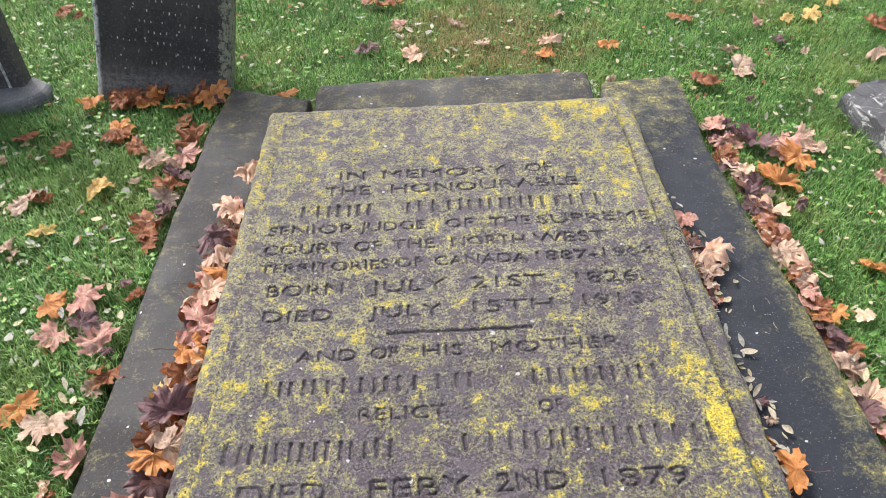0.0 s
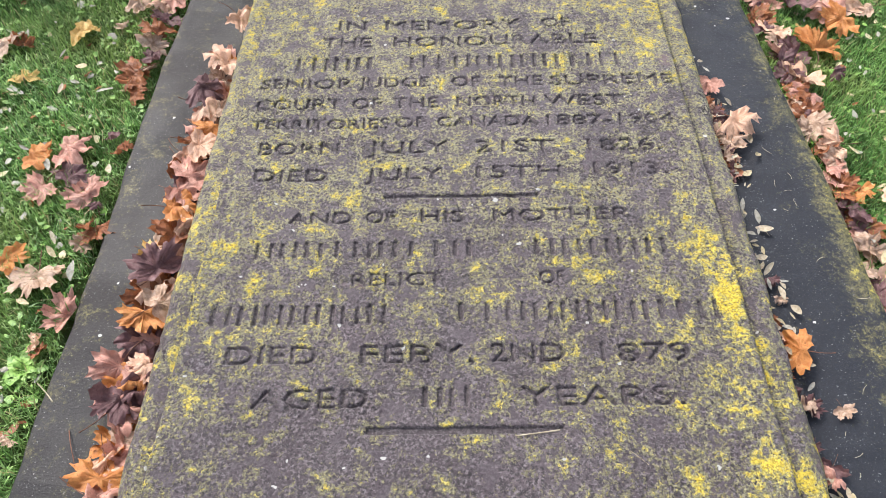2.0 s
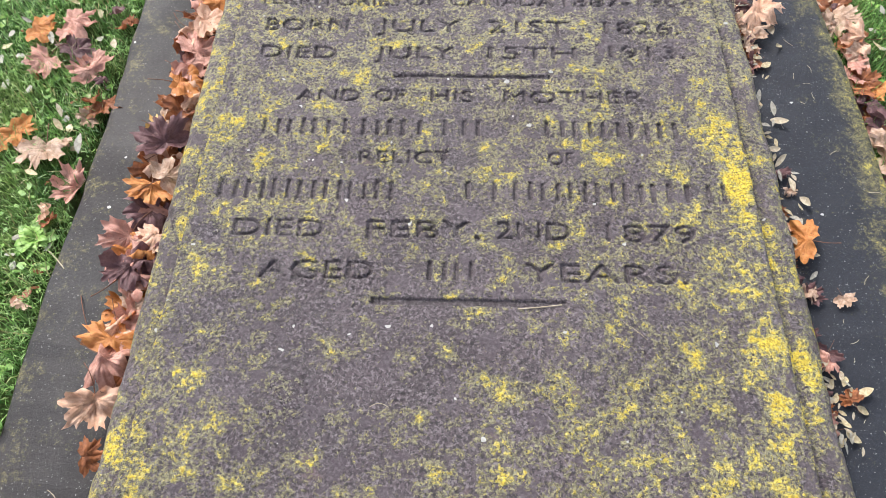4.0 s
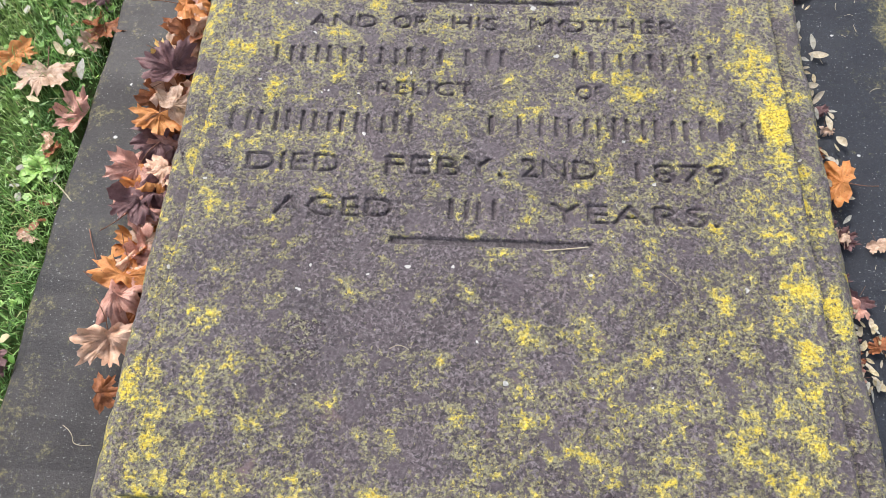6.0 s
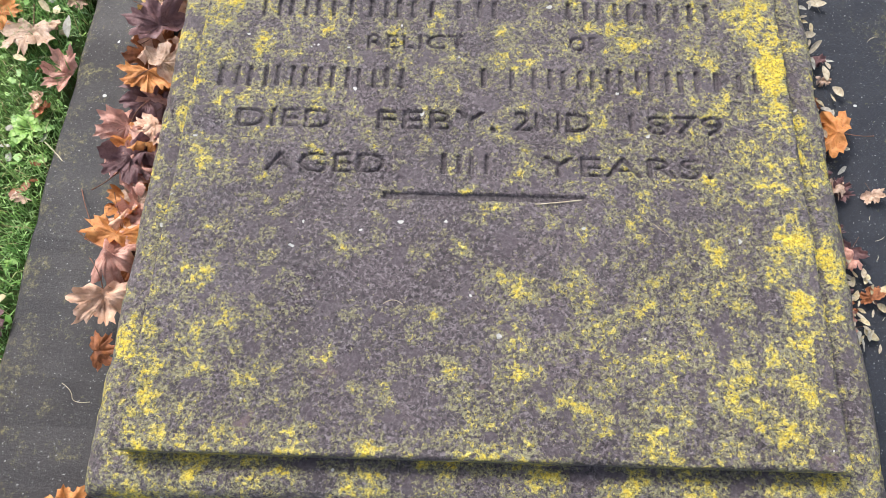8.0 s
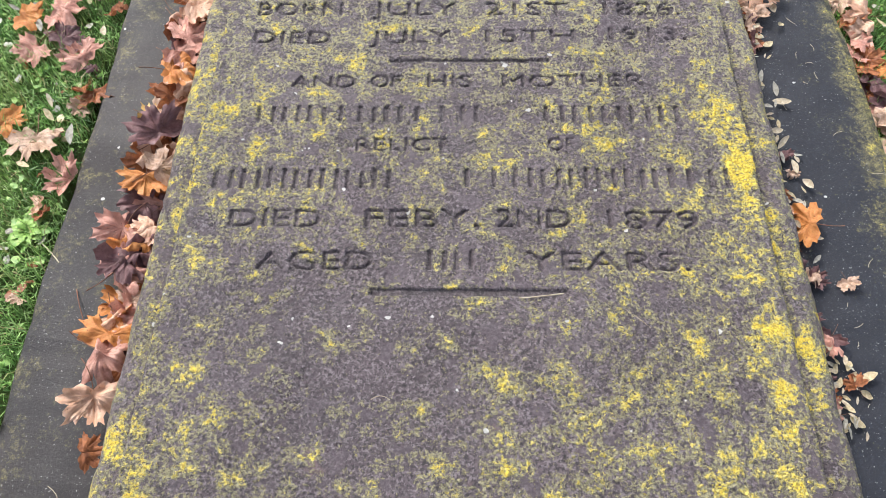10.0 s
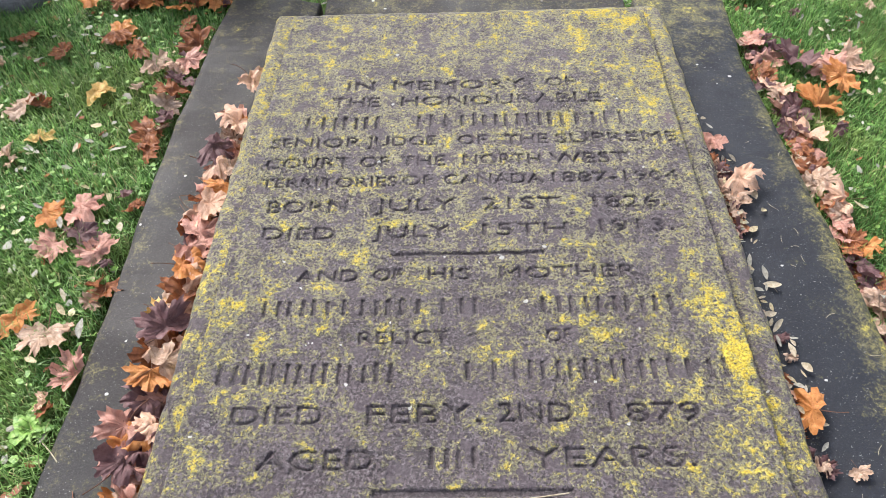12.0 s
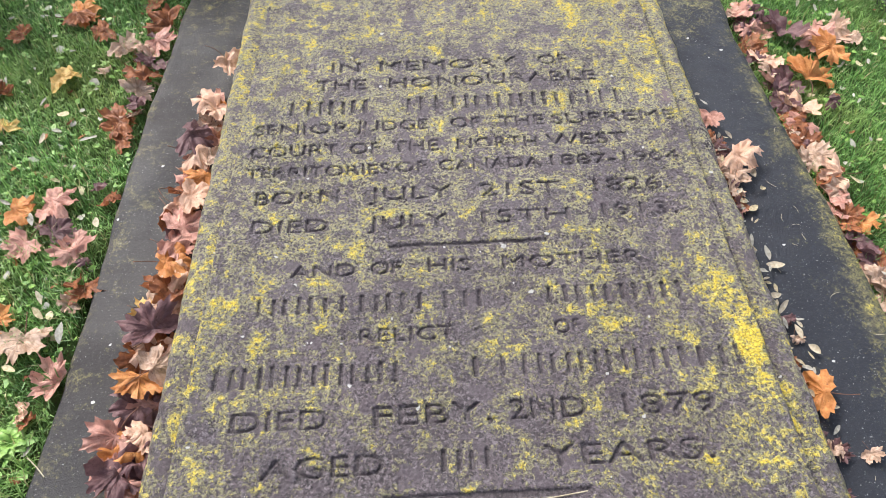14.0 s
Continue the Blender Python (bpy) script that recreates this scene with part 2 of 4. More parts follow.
def grass_material():
    m = Mat("grass_blade")
    i = m.island()
    c = m.mix(i, (0.048, 0.150, 0.030), (0.380, 0.640, 0.200))
    c = m.mix(m.ramp(m.math("FRACT", m.math("MULTIPLY", i, 37.7), 0), 0.90, 0.97), c, (0.50, 0.43, 0.22))
    c = m.mix(m.ramp(m.noise(2.2, 5, 0.65), 0.48, 0.66, 0, 0.5), c, (0.36, 0.42, 0.13))
    c = m.mix(m.ramp(m.noise(5.5, 5, 0.65), 0.46, 0.62, 0, 0.55), c, (0.050, 0.150, 0.034))
    dry = m.t.nodes.new("ShaderNodeVectorMath")
    dry.operation = "DISTANCE"
    m.link(m.co, dry.inputs[0])
    dry.inputs[1].default_value = (0.22, 1.78, 0.0)
    wilt = m.math("ADD", dry.outputs["Value"], m.math("MULTIPLY", m.noise(6, 4, 0.7), 0.8))
    c = m.mix(m.math("MULTIPLY", m.ramp(wilt, 0.55, 0.90, 1, 0), m.ramp(m.math("FRACT", m.math("MULTIPLY", i, 91.3), 0), 0.15, 0.3)), c, (0.42, 0.32, 0.15))
    m.thin(c, 0.35)
    return m.done(c, 0.44, 0.35)


def soil_material():
    m = Mat("lawn_soil")
    c = m.mix(m.ramp(m.noise(5, 8, 0.7), 0.35, 0.65), (0.040, 0.075, 0.018), (0.090, 0.150, 0.042))
    c = m.mix(m.ramp(m.noise(90, 5, 0.7), 0.5, 0.7), c, (0.075, 0.055, 0.030))
    m.bump(m.noise(120, 5, 0.7), 0.8, 0.01)
    return m.done(c, 0.9, 0.2)


def headstone_material(name, base, light, amount):
    m = Mat(name)
    c = m.mix(m.ramp(m.noise(7, 5, 0.6), 0.35, 0.7), base, tuple(v * 1.7 for v in base))
    c = m.mix(m.ramp(m.noise(95, 6, 0.8), 0.52 - amount, 0.62, 0, 0.5), c, light)
    c = m.mix(m.ramp(m.noise(18, 7, 0.75), 0.60 - amount, 0.72 - amount, 0, 0.7), c, light)
    c = m.mix(m.ramp(m.noise(52, 3, 0.5), 0.69, 0.73), c, (0.42, 0.42, 0.38))
    c = m.mix(m.ramp(m.noise(240, 4, 0.8), 0.53, 0.62, 0, 0.7), c, tuple(v * 0.3 for v in base))
    m.bump(m.noise(110, 5, 0.7), 0.8, 0.006)
    return m.done(c, 0.62, 0.35)


def worn_headstone_material():
    """Black slate with a lichened strip down one side, bleached near the ground and along the other edge."""
    m = Mat("black_lichened_slate")
    c = m.mix(m.ramp(m.noise(7, 5, 0.6), 0.35, 0.7), (0.034, 0.030, 0.030), (0.062, 0.055, 0.052))
    c = m.mix(m.ramp(m.noise(95, 6, 0.8), 0.52, 0.64, 0, 0.4), c, (0.20, 0.19, 0.18))
    xyz = m.t.nodes.new("ShaderNodeSeparateXYZ")
    m.link(m.co, xyz.inputs[0])
    x, z, rag = xyz.outputs[0], xyz.outputs[2], m.noise(26, 7, 0.75)
    strip = m.ramp(m.math("ADD", x, m.math("MULTIPLY", rag, 0.12)), 0.486, 0.500)
    c = m.mix(m.math("MULTIPLY", strip, m.ramp(m.noise(45, 6, 0.8), 0.42, 0.52)), c, (0.27, 0.27, 0.19))
    low = m.ramp(m.math("ADD", z, m.math("MULTIPLY", rag, 0.16)), 0.13, 0.24, 1, 0)
    c = m.mix(m.math("MULTIPLY", low, m.ramp(m.noise(60, 6, 0.8), 0.36, 0.62, 0.15, 0.8)), c, (0.24, 0.225, 0.215))
    edge = m.ramp(m.math("ADD", x, m.math("MULTIPLY", rag, 0.02)), 0.018, 0.032, 1, 0)
    c = m.mix(m.math("MULTIPLY", edge, m.ramp(m.noise(40, 5, 0.8), 0.35, 0.55)), c, (0.62, 0.62, 0.60))
    spot = m.node("ShaderNodeTexVoronoi", Scale=24.0)
    m.link(m.co, spot.inputs["Vector"])
    c = m.mix(m.ramp(m.math("ADD", spot.outputs["Distance"], m.math("MULTIPLY", m.noise(70, 3, 0.6), 0.22)), 0.19, 0.21, 0.85, 0), c, (0.38, 0.40, 0.33))
    m.bump(m.noise(110, 5, 0.7), 0.8, 0.006)
    return m.done(c, 0.62, 0.35)


def streaked_material():
    """Near-black stone with ragged white streaks running down its faces."""
    m = Mat("dark_streaked_stone")
    n = m.node("ShaderNodeMapping", Scale=(1.0, 0.45, 0.8), Rotation=(0.0, 0.5, 0.7))
    m.link(m.co, n.inputs["Vector"])
    co = n.outputs[0]
    c = m.mix(m.ramp(m.noise(9, 5, 0.6), 0.35, 0.7), (0.030, 0.030, 0.036), (0.085, 0.083, 0.090))
    c = m.mix(m.ramp(m.noise(30, 7, 0.75, co, 0.6), 0.56, 0.62, 0, 0.8), c, (0.50, 0.49, 0.48))
    c = m.mix(m.ramp(m.noise(12, 6, 0.7, co, 0.4), 0.60, 0.67, 0, 0.6), c, (0.46, 0.42, 0.37))
    c = m.mix(m.ramp(m.noise(240, 4, 0.8), 0.53, 0.62, 0, 0.6), c, (0.016, 0.016, 0.018))
    m.bump(m.noise(70, 6, 0.7), 0.8, 0.008)
    return m.done(c, 0.5, 0.45)


def plain_material(name, a, b, scale, rough):
    m = Mat(name)
    return m.done(m.mix(m.ramp(m.noise(scale, 4, 0.6), 0.35, 0.65), a, b), rough, 0.35)


STONE = lichen_stone()
SLATE_BROWN = slate("damp_brown_slate", (0.0135, 0.0128, 0.0150), (0.0245, 0.0215, 0.0220), 0.7, 0.06, 0.42, 0.68)
SLATE_BLUE = slate("wet_blue_slate", (0.0060, 0.0080, 0.0145), (0.0115, 0.0140, 0.0215), 0.8, 0.15, 0.38, 0.66)
LEAVES = [leaf_material("maple_leaf_" + n, t) for n, t in zip(("peach", "orange", "rust", "purple", "yellow", "tan", "salmon"), LEAF_TONES)]
PALES = [leaf_material("pale_leaflet_" + n, t, False) for n, t in zip(("cream", "grey", "olive"), PALE_TONES)]
STEM = plain_material("leaf_stem", (0.20, 0.085, 0.05), (0.10, 0.05, 0.03), 40, 0.6)
STRAW = plain_material("dry_straw", (0.50, 0.45, 0.33), (0.36, 0.30, 0.20), 60, 0.7)
GRASS, SOIL = grass_material(), soil_material()
WEED = plain_material("weed_leaf", (0.095, 0.225, 0.035), (0.235, 0.400, 0.085), 60, 0.45)
DARK_STONE = headstone_material("black_weathered_slate", (0.050, 0.044, 0.042), (0.25, 0.24, 0.235), 0.02)
WORN_SLATE = worn_headstone_material()
BASE_STONE = headstone_material("grey_base_stone", (0.115, 0.112, 0.113), (0.34, 0.34, 0.33), 0.02)
STREAKED_STONE = streaked_material()
PALE_MARK = plain_material("weathered_lettering", (0.60, 0.60, 0.58), (0.10, 0.10, 0.10), 45, 0.8)


# ---------------------------------------------------------------- ground
def lawn_z(x, y):
    """Height at which things lie on the lawn, which falls gently to the right and to the rear."""
    return np.minimum(0.033 - 0.035 * np.clip(x, -3, 3) - 0.030 * np.clip(y, -3, 4), 0.066)


def build_ground():
    near = np.linspace(-3, 4, 141)
    far = np.array([6, 10, 20, 50, 120, 400])
    gx = np.concatenate([-far[::-1], near, far])
    X, Y = np.meshgrid(gx, gx)
    z = lawn_z(X, Y) - 0.030 + 0.006 * np.sin(X * 9 + Y * 5) * np.sin(Y * 7)
    z = np.where((X > -0.80) & (X < 0.80) & (Y > -1.3) & (Y < 1.18), -0.04, z)
    n = len(gx)
    i = (np.arange(n - 1)[:, None] * n + np.arange(n - 1)).ravel()
    me = quick_mesh("ground", np.stack([X, Y, z], -1).reshape(-1, 3), np.stack([i, i + 1, i + n + 1, i + n], 1), SOIL)
    tagged(new("ground", me), "damp lawn soil under the grass", "lawn", kind="structure")


build_ground()


# ---------------------------------------------------------------- the ledger stone
PX0, PX1, PY0, PY1, TOP = -0.524, 0.511, -0.904, 0.908, 0.200


def taper(x, y):
    """The slab narrows a little towards the head: moves its margins, and leaves the middle where it is."""
    left = np.clip((-0.42 - x) / 0.10, 0, 1.0) * 0.029 * y
    right = np.clip((x - 0.41) / 0.10, 0, 1.0) * -0.009 * y
    return x + left + right


# word, first x, last x, baseline y; a run of # stands for upright bars in place of a name or an unreadable figure
LINES = (
    (0.036, (("IN", -0.312, -0.242, 0.565), ("MEMORY", -0.194, 0.146, 0.565), ("OF", 0.200, 0.271, 0.566))),
    (0.036, (("THE", -0.348, -0.227, 0.501), ("HONOURABLE", -0.171, 0.331, 0.502))),
    (0.046, (("####", -0.419, -0.211, 0.419), ("##########", -0.131, 0.403, 0.420))),
    (0.033, (("SENIOR", -0.487, -0.262, 0.356), ("JUDGE", -0.248, -0.082, 0.356), ("OF", -0.029, 0.040, 0.355), ("THE", 0.083, 0.186, 0.355), ("SUPREME", 0.204, 0.496, 0.356))),
    (0.034, (("COURT", -0.487, -0.283, 0.286), ("OF", -0.259, -0.192, 0.286), ("THE", -0.164, -0.060, 0.285), ("NORTH", -0.018, 0.164, 0.286), ("WEST", 0.185, 0.367, 0.287))),
    (0.031, (("TERRITORIES", -0.489, -0.170, 0.223), ("OF", -0.157, -0.089, 0.224), ("CANADA", -0.062, 0.163, 0.224), ("1887-1904", 0.185, 0.471, 0.226))),
    (0.036, (("BORN", -0.458, -0.278, 0.146), ("JULY", -0.215, -0.038, 0.146), ("21ST", 0.022, 0.193, 0.145), ("1826.", 0.268, 0.428, 0.145))),
    (0.034, (("DIED", -0.456, -0.298, 0.069), ("JULY", -0.216, -0.049, 0.070), ("15TH", 0.021, 0.204, 0.072), ("1913.", 0.273, 0.430, 0.076))),
    (0.030, (("AND", -0.366, -0.238, -0.045), ("OF", -0.208, -0.148, -0.044), ("HIS", -0.095, -0.008, -0.044), ("MOTHER", 0.052, 0.333, -0.044))),
    (0.038, (("#########", -0.426, 0.016, -0.128), ("#####", 0.128, 0.401, -0.128))),
    (0.030, (("RELICT", -0.227, -0.049, -0.196), ("OF", 0.135, 0.184, -0.195))),
    (0.042, (("#######", -0.484, -0.146, -0.278), ("##########", -0.037, 0.472, -0.275))),
    (0.037, (("DIED", -0.442, -0.278, -0.360), ("FEBY,", -0.199, 0.005, -0.360), ("2ND", 0.036, 0.167, -0.359), ("1879", 0.232, 0.393, -0.360))),
    (0.037, (("AGED", -0.384, -0.181, -0.444), ("##", -0.089, 0.005, -0.443), ("YEARS.", 0.083, 0.366, -0.443))),
)


def word_triangles(word):
    """The triangles of a word in the built-in font, scaled to one unit wide and one cap high."""
    cu = bpy.data.curves.new("word", "FONT")
    cu.body, cu.resolution_u, cu.offset = word, 3, -0.006
    ob = new("word", cu)
    bpy.context.view_layer.update()
    me = bpy.data.meshes.new_from_object(ob.evaluated_get(bpy.context.evaluated_depsgraph_get()))
    me.calc_loop_triangles()
    v = np.array([p.co[:2] for p in me.vertices])
    tri = np.array([t.vertices for t in me.loop_triangles])
    bpy.data.objects.remove(ob)
    bpy.data.curves.remove(cu)
    bpy.data.meshes.remove(me)
    v[:, 0] = (v[:, 0] - v[:, 0].min()) / np.ptp(v[:, 0])
    v[:, 1] /= 0.70
    return v[tri]


def carve_map(nx, ny):
    """Depth of the inscription, 0 to 1, over the panel's grid."""
    k = 3
    a = np.zeros((ny * k, nx * k), np.float32)
    sx, sy = nx * k / (PX1 - PX0), ny * k / (PY1 - PY0)
    cache, gaps = {}, random.Random(6)

    def fill(p):
        p = (p - [PX0, PY0]) * [sx, sy]
        (i0, j0), (i1, j1) = np.floor(p.min(0)).astype(int), np.ceil(p.max(0)).astype(int) + 1
        X, Y = np.meshgrid(np.arange(i0, i1) + 0.5, np.arange(j0, j1) + 0.5)
        s = []
        for q, r in ((0, 1), (1, 2), (2, 0)):
            s.append((p[r, 0] - p[q, 0]) * (Y - p[q, 1]) - (p[r, 1] - p[q, 1]) * (X - p[q, 0]))
        inside = ((s[0] >= 0) & (s[1] >= 0) & (s[2] >= 0)) | ((s[0] <= 0) & (s[1] <= 0) & (s[2] <= 0))
        a[j0:j1, i0:i1] = np.maximum(a[j0:j1, i0:i1], inside)

    def bar(x0, x1, y0, y1):
        i0, i1, j0, j1 = int((x0 - PX0) * sx), int((x1 - PX0) * sx), int((y0 - PY0) * sy), int((y1 - PY0) * sy)
        a[j0:j1, i0:i1] = 1

    for cap, words in LINES:
        for word, x0, x1, y in words:
            if word[0] == "#":
                pitch = (x1 - x0) / len(word)
                for n in range(len(word)):
                    x, w = x0 + n * pitch, pitch * gaps.uniform(0.12, 0.17)
                    for q in ((0.06, 0.62) if gaps.random() < 0.8 else (0.3,)):
                        bar(x + q * pitch, x + q * pitch + w, y, y + cap * gaps.uniform(0.9, 1.0))
                continue
            if word not in cache:
                cache[word] = word_triangles(word)
            for t in cache[word]:
                fill(t * [x1 - x0, cap] + [x0, y])
    bar(-0.172, 0.148, 0.019, 0.027)
    bar(-0.181, 0.155, -0.491, -0.479)
    return a.reshape(ny, k, nx, k).mean((1, 3))


def build_panel(step=0.0018):
    nx, ny = int((PX1 - PX0) / step), int((PY1 - PY0) / step)
    X, Y = np.meshgrid(np.linspace(PX0, PX1, nx), np.linspace(PY0, PY1, ny))
    rng = np.random.default_rng(3)
    cut = blur(carve_map(nx, ny), 1)
    wear = 0.66 + 0.80 * lattice(nx, ny, 11, rng) * (0.35 + 0.65 * lattice(nx, ny, 70, rng)) + 0.35 * lattice(nx, ny, 150, rng)
    cut = np.clip(cut * wear, 0, 1)
    rough = 0.0018 * (lattice(nx, ny, 90, rng) - 0.5) + 0.0024 * (lattice(nx, ny, 210, rng) - 0.5) + 0.0016 * (rng.random((ny, nx)) - 0.5)
    rough *= 0.35 + 1.1 * lattice(nx, ny, 12, rng)
    swell = 0.004 * (lattice(nx, ny, 4, rng) - 0.5) + 0.002 * (lattice(nx, ny, 18, rng) - 0.5)
    z = TOP + rough + swell - 0.0060 * cut
    d = np.minimum(np.minimum(X - PX0, PX1 - X), np.minimum(Y - PY0, PY1 - Y)) + 0.004 * (lattice(nx, ny, 40, rng) - 0.6) + 0.003 * (lattice(nx, ny, 130, rng) - 0.5)
    r = 0.0045
    z -= r - np.sqrt(np.maximum(r * r - np.clip(r - d, 0, r) ** 2, 0))
    verts = np.stack([taper(X, Y), Y, z], -1)
    i = (np.arange(ny - 1)[:, None] * nx + np.arange(nx - 1)).ravel()
    faces = np.stack([i, i + 1, i + nx + 1, i + nx], 1)
    flat = verts.reshape(-1, 3)
    ring = np.concatenate([np.arange(nx), np.arange(1, ny) * nx + nx - 1, (ny - 1) * nx + np.arange(nx - 2, -1, -1), np.arange(ny - 2, 0, -1) * nx])
    low = flat[ring].copy()
    low[:, 2] = 0.150
    j = len(flat) + np.arange(len(ring))
    skirt = np.stack([ring, j, np.roll(j, -1), np.roll(ring, -1)], 1)
    allv = np.concatenate([flat, low])
    me = quick_mesh("inscribed_panel", allv, np.concatenate([faces, skirt]), STONE)
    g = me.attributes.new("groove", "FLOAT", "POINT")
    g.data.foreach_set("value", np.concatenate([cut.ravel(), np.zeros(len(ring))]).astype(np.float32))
    b = me.attributes.new("bias", "FLOAT", "POINT")
    b.data.foreach_set("value", lichen_bias(allv[:, 0], allv[:, 1]).astype(np.float32))
    return me


def loop_of(x0, x1, y0, y1, n):
    """A rectangle's rim, n points a side, anticlockwise."""
    u = np.arange(n) / n
    return np.concatenate([np.stack([x0 + (x1 - x0) * u, np.full(n, y0)], 1), np.stack([np.full(n, x1), y0 + (y1 - y0) * u], 1),
                           np.stack([x1 + (x0 - x1) * u, np.full(n, y1)], 1), np.stack([np.full(n, x0), y1 + (y0 - y1) * u], 1)])


def rounded(p, x0, x1, y0, y1, r):
    """The same rim with its corners worn to the radius r."""
    c = np.stack([np.clip(p[:, 0], x0 + r, x1 - r), np.clip(p[:, 1], y0 + r, y1 - r)], 1)
    d = p - c
    k = (np.abs(d) > 1e-9).all(1)
    p[k] = c[k] + d[k] / np.linalg.norm(d[k], axis=1)[:, None] * r
    return p


def build_body():
    """The block under the panel, with a flat margin that rolls over into upright sides."""
    prof = ((0.000, 0.066), (0.000, 0.097), (0.001, 0.120), (0.004, 0.136), (0.008, 0.147), (0.014, 0.156), (0.021, 0.161), (0.031, 0.164), (0.046, 0.165), (0.058, 0.162), (0.068, 0.157), (0.110, 0.157))
    n, verts = 130, []
    rng = np.random.default_rng(5)
    for inset, z in prof:
        rim = (-0.598 + inset, 0.592 - inset, -0.974 + inset, 0.992 - inset)
        p = rounded(loop_of(*rim, n), *rim, max(0.004, 0.016 - inset * 0.2))
        p[:, 0] += (taper(p[:, 0], p[:, 1]) - p[:, 0]) * 0.8
        for c in range(4 * n):
            v = noise.noise(Vector((p[c, 0] * 14, p[c, 1] * 14, z * 14))) * (0.007 if p[c, 0] > 0.4 else 0.004) + noise.noise(Vector((p[c, 0] * 60, p[c, 1] * 60, z * 60))) * 0.0028
            out = np.array([np.sign(p[c, 0]) if abs(p[c, 0]) > 0.45 else 0, np.sign(p[c, 1]) if abs(p[c, 1]) > 0.82 else 0])
            verts.append((*(p[c] + out * v * (inset < 0.1)), z + v * 0.3 * (0.0 < inset < 0.1)))
    m, faces = 4 * n, []
    for k in range(len(prof) - 1):
        for c in range(m):
            faces.append((k * m + c, k * m + (c + 1) % m, (k + 1) * m + (c + 1) % m, (k + 1) * m + c))
    me = mesh_from("block", verts, faces, STONE)
    v = np.array(verts)
    me.attributes.new("bias", "FLOAT", "POINT").data.foreach_set("value", (lichen_bias(v[:, 0], v[:, 1]) + 0.03).astype(np.float32))
    me.attributes.new("groove", "FLOAT", "POINT")
    return me


ledger = tagged(new("ledger_stone"), "weathered purple-brown sandstone ledger slab covered in yellow lichen", "gravestone")
part("block", build_body(), ledger)
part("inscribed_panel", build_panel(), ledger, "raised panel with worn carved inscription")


def build_base_stone(name, outline, z, material, jag):
    """A flat kerb stone with worn, slightly ragged edges."""
    pts, k = [], len(outline)
    for i in range(k):
        a, b = Vector((*outline[i], 0)), Vector((*outline[(i + 1) % k], 0))
        steps = max(1, int((b - a).length / 0.03))
        for s in range(steps):
            p = a.lerp(b, s / steps)
            w = noise.noise(p * 9) * jag + noise.noise(p * 40) * jag * 0.35
            q = Vector((b.y - a.y, a.x - b.x, 0)).normalized()
            pts.append(p + q * w)
    n, centre = len(pts), sum(pts, Vector()) / len(pts)
    verts, faces = [], []
    for inset, h in ((0.0, -0.16), (0.0, -0.022), (0.003, -0.010), (0.009, -0.003), (0.022, 0.0)):
        for i, p in enumerate(pts):
            t = (pts[(i + 1) % n] - pts[i - 1]).normalized()
            verts.append(tuple(p + Vector((-t.y, t.x, 0)) * inset + Vector((0, 0, z + h + (noise.noise(p * 22) * 0.003 if h > -0.1 else 0)))))
    for r in range(4):
        faces += [(r * n + i, r * n + (i + 1) % n, (r + 1) * n + (i + 1) % n, (r + 1) * n + i) for i in range(n)]
    faces.append([4 * n + i for i in range(n)])
    bm = bmesh.new()
    vs = [bm.verts.new(v) for v in verts]
    for q in faces:
        bm.faces.new([vs[i] for i in q])
    bmesh.ops.triangulate(bm, faces=[q for q in bm.faces if len(q.verts) > 4])
    top = [q for q in bm.faces if all(v.co.z > z - 0.01 for v in q.verts)]
    bmesh.ops.subdivide_edges(bm, edges=list({e for q in top for e in q.edges if e.calc_length() > 0.12}), cuts=3, use_grid_fill=True)
    me = bm_mesh(name, bm, material, True)
    for q in me.polygons:
        q.use_smooth = q.normal.z < 0.97
    return me


kerb_left = tagged(new("kerb_stone", build_base_stone("kerb_stone", ((-0.852, -1.35), (-0.52, -1.35), (-0.472, 1.195), (-0.612, 1.238), (-0.766, 1.292), (-0.800, 1.02), (-0.817, 0.60), (-0.830, 0.38), (-0.826, 0.05), (-0.840, -0.40)), 0.070, SLATE_BROWN, 0.006)),
                   "long dark brownish slate kerb slab, damp, beside the lawn", "kerb stone", "kerb stones under the ledger")
kerb_back = tagged(new("kerb_stone", build_base_stone("kerb_stone", ((-0.456, 0.70), (0.508, 0.70), (0.512, 1.272), (0.490, 1.287), (0.227, 1.290), (-0.176, 1.286), (-0.440, 1.268), (-0.456, 1.24)), 0.078, SLATE_BROWN, 0.004)),
                   "short grey-brown kerb slab across the head, algae-stained", "kerb stone", "kerb stones under the ledger")
kerb_right = tagged(new("kerb_stone", build_base_stone("kerb_stone", ((0.545, -1.35), (0.872, -1.35), (0.866, -0.20), (0.856, 0.12), (0.834, 0.45), (0.814, 0.85), (0.836, 1.220), (0.810, 1.260), (0.556, 1.228), (0.534, 1.16)), 0.064, SLATE_BLUE, 0.005)),
                    "long wet blue-black slate kerb slab with lichened outer edge", "kerb stone", "kerb stones under the ledger")
kerb_front = tagged(new("kerb_stone", build_base_stone("kerb_stone", ((-0.512, -1.35), (0.537, -1.35), (0.537, -0.80), (-0.502, -0.80)), 0.068, SLATE_BROWN, 0.004)),
                    "short dark kerb slab across the foot", "kerb stone", "kerb stones under the ledger")


# ---------------------------------------------------------------- headstones and the fallen stone
def frame_of(up, along):
    """Axes of a leaning stone: x along its face, z up it, y into it."""
    z = Vector(up).normalized()
    x = Vector(along)
    x = (x - z * x.dot(z)).normalized()
    return Matrix((x, z.cross(x), z)).transposed().to_4x4()


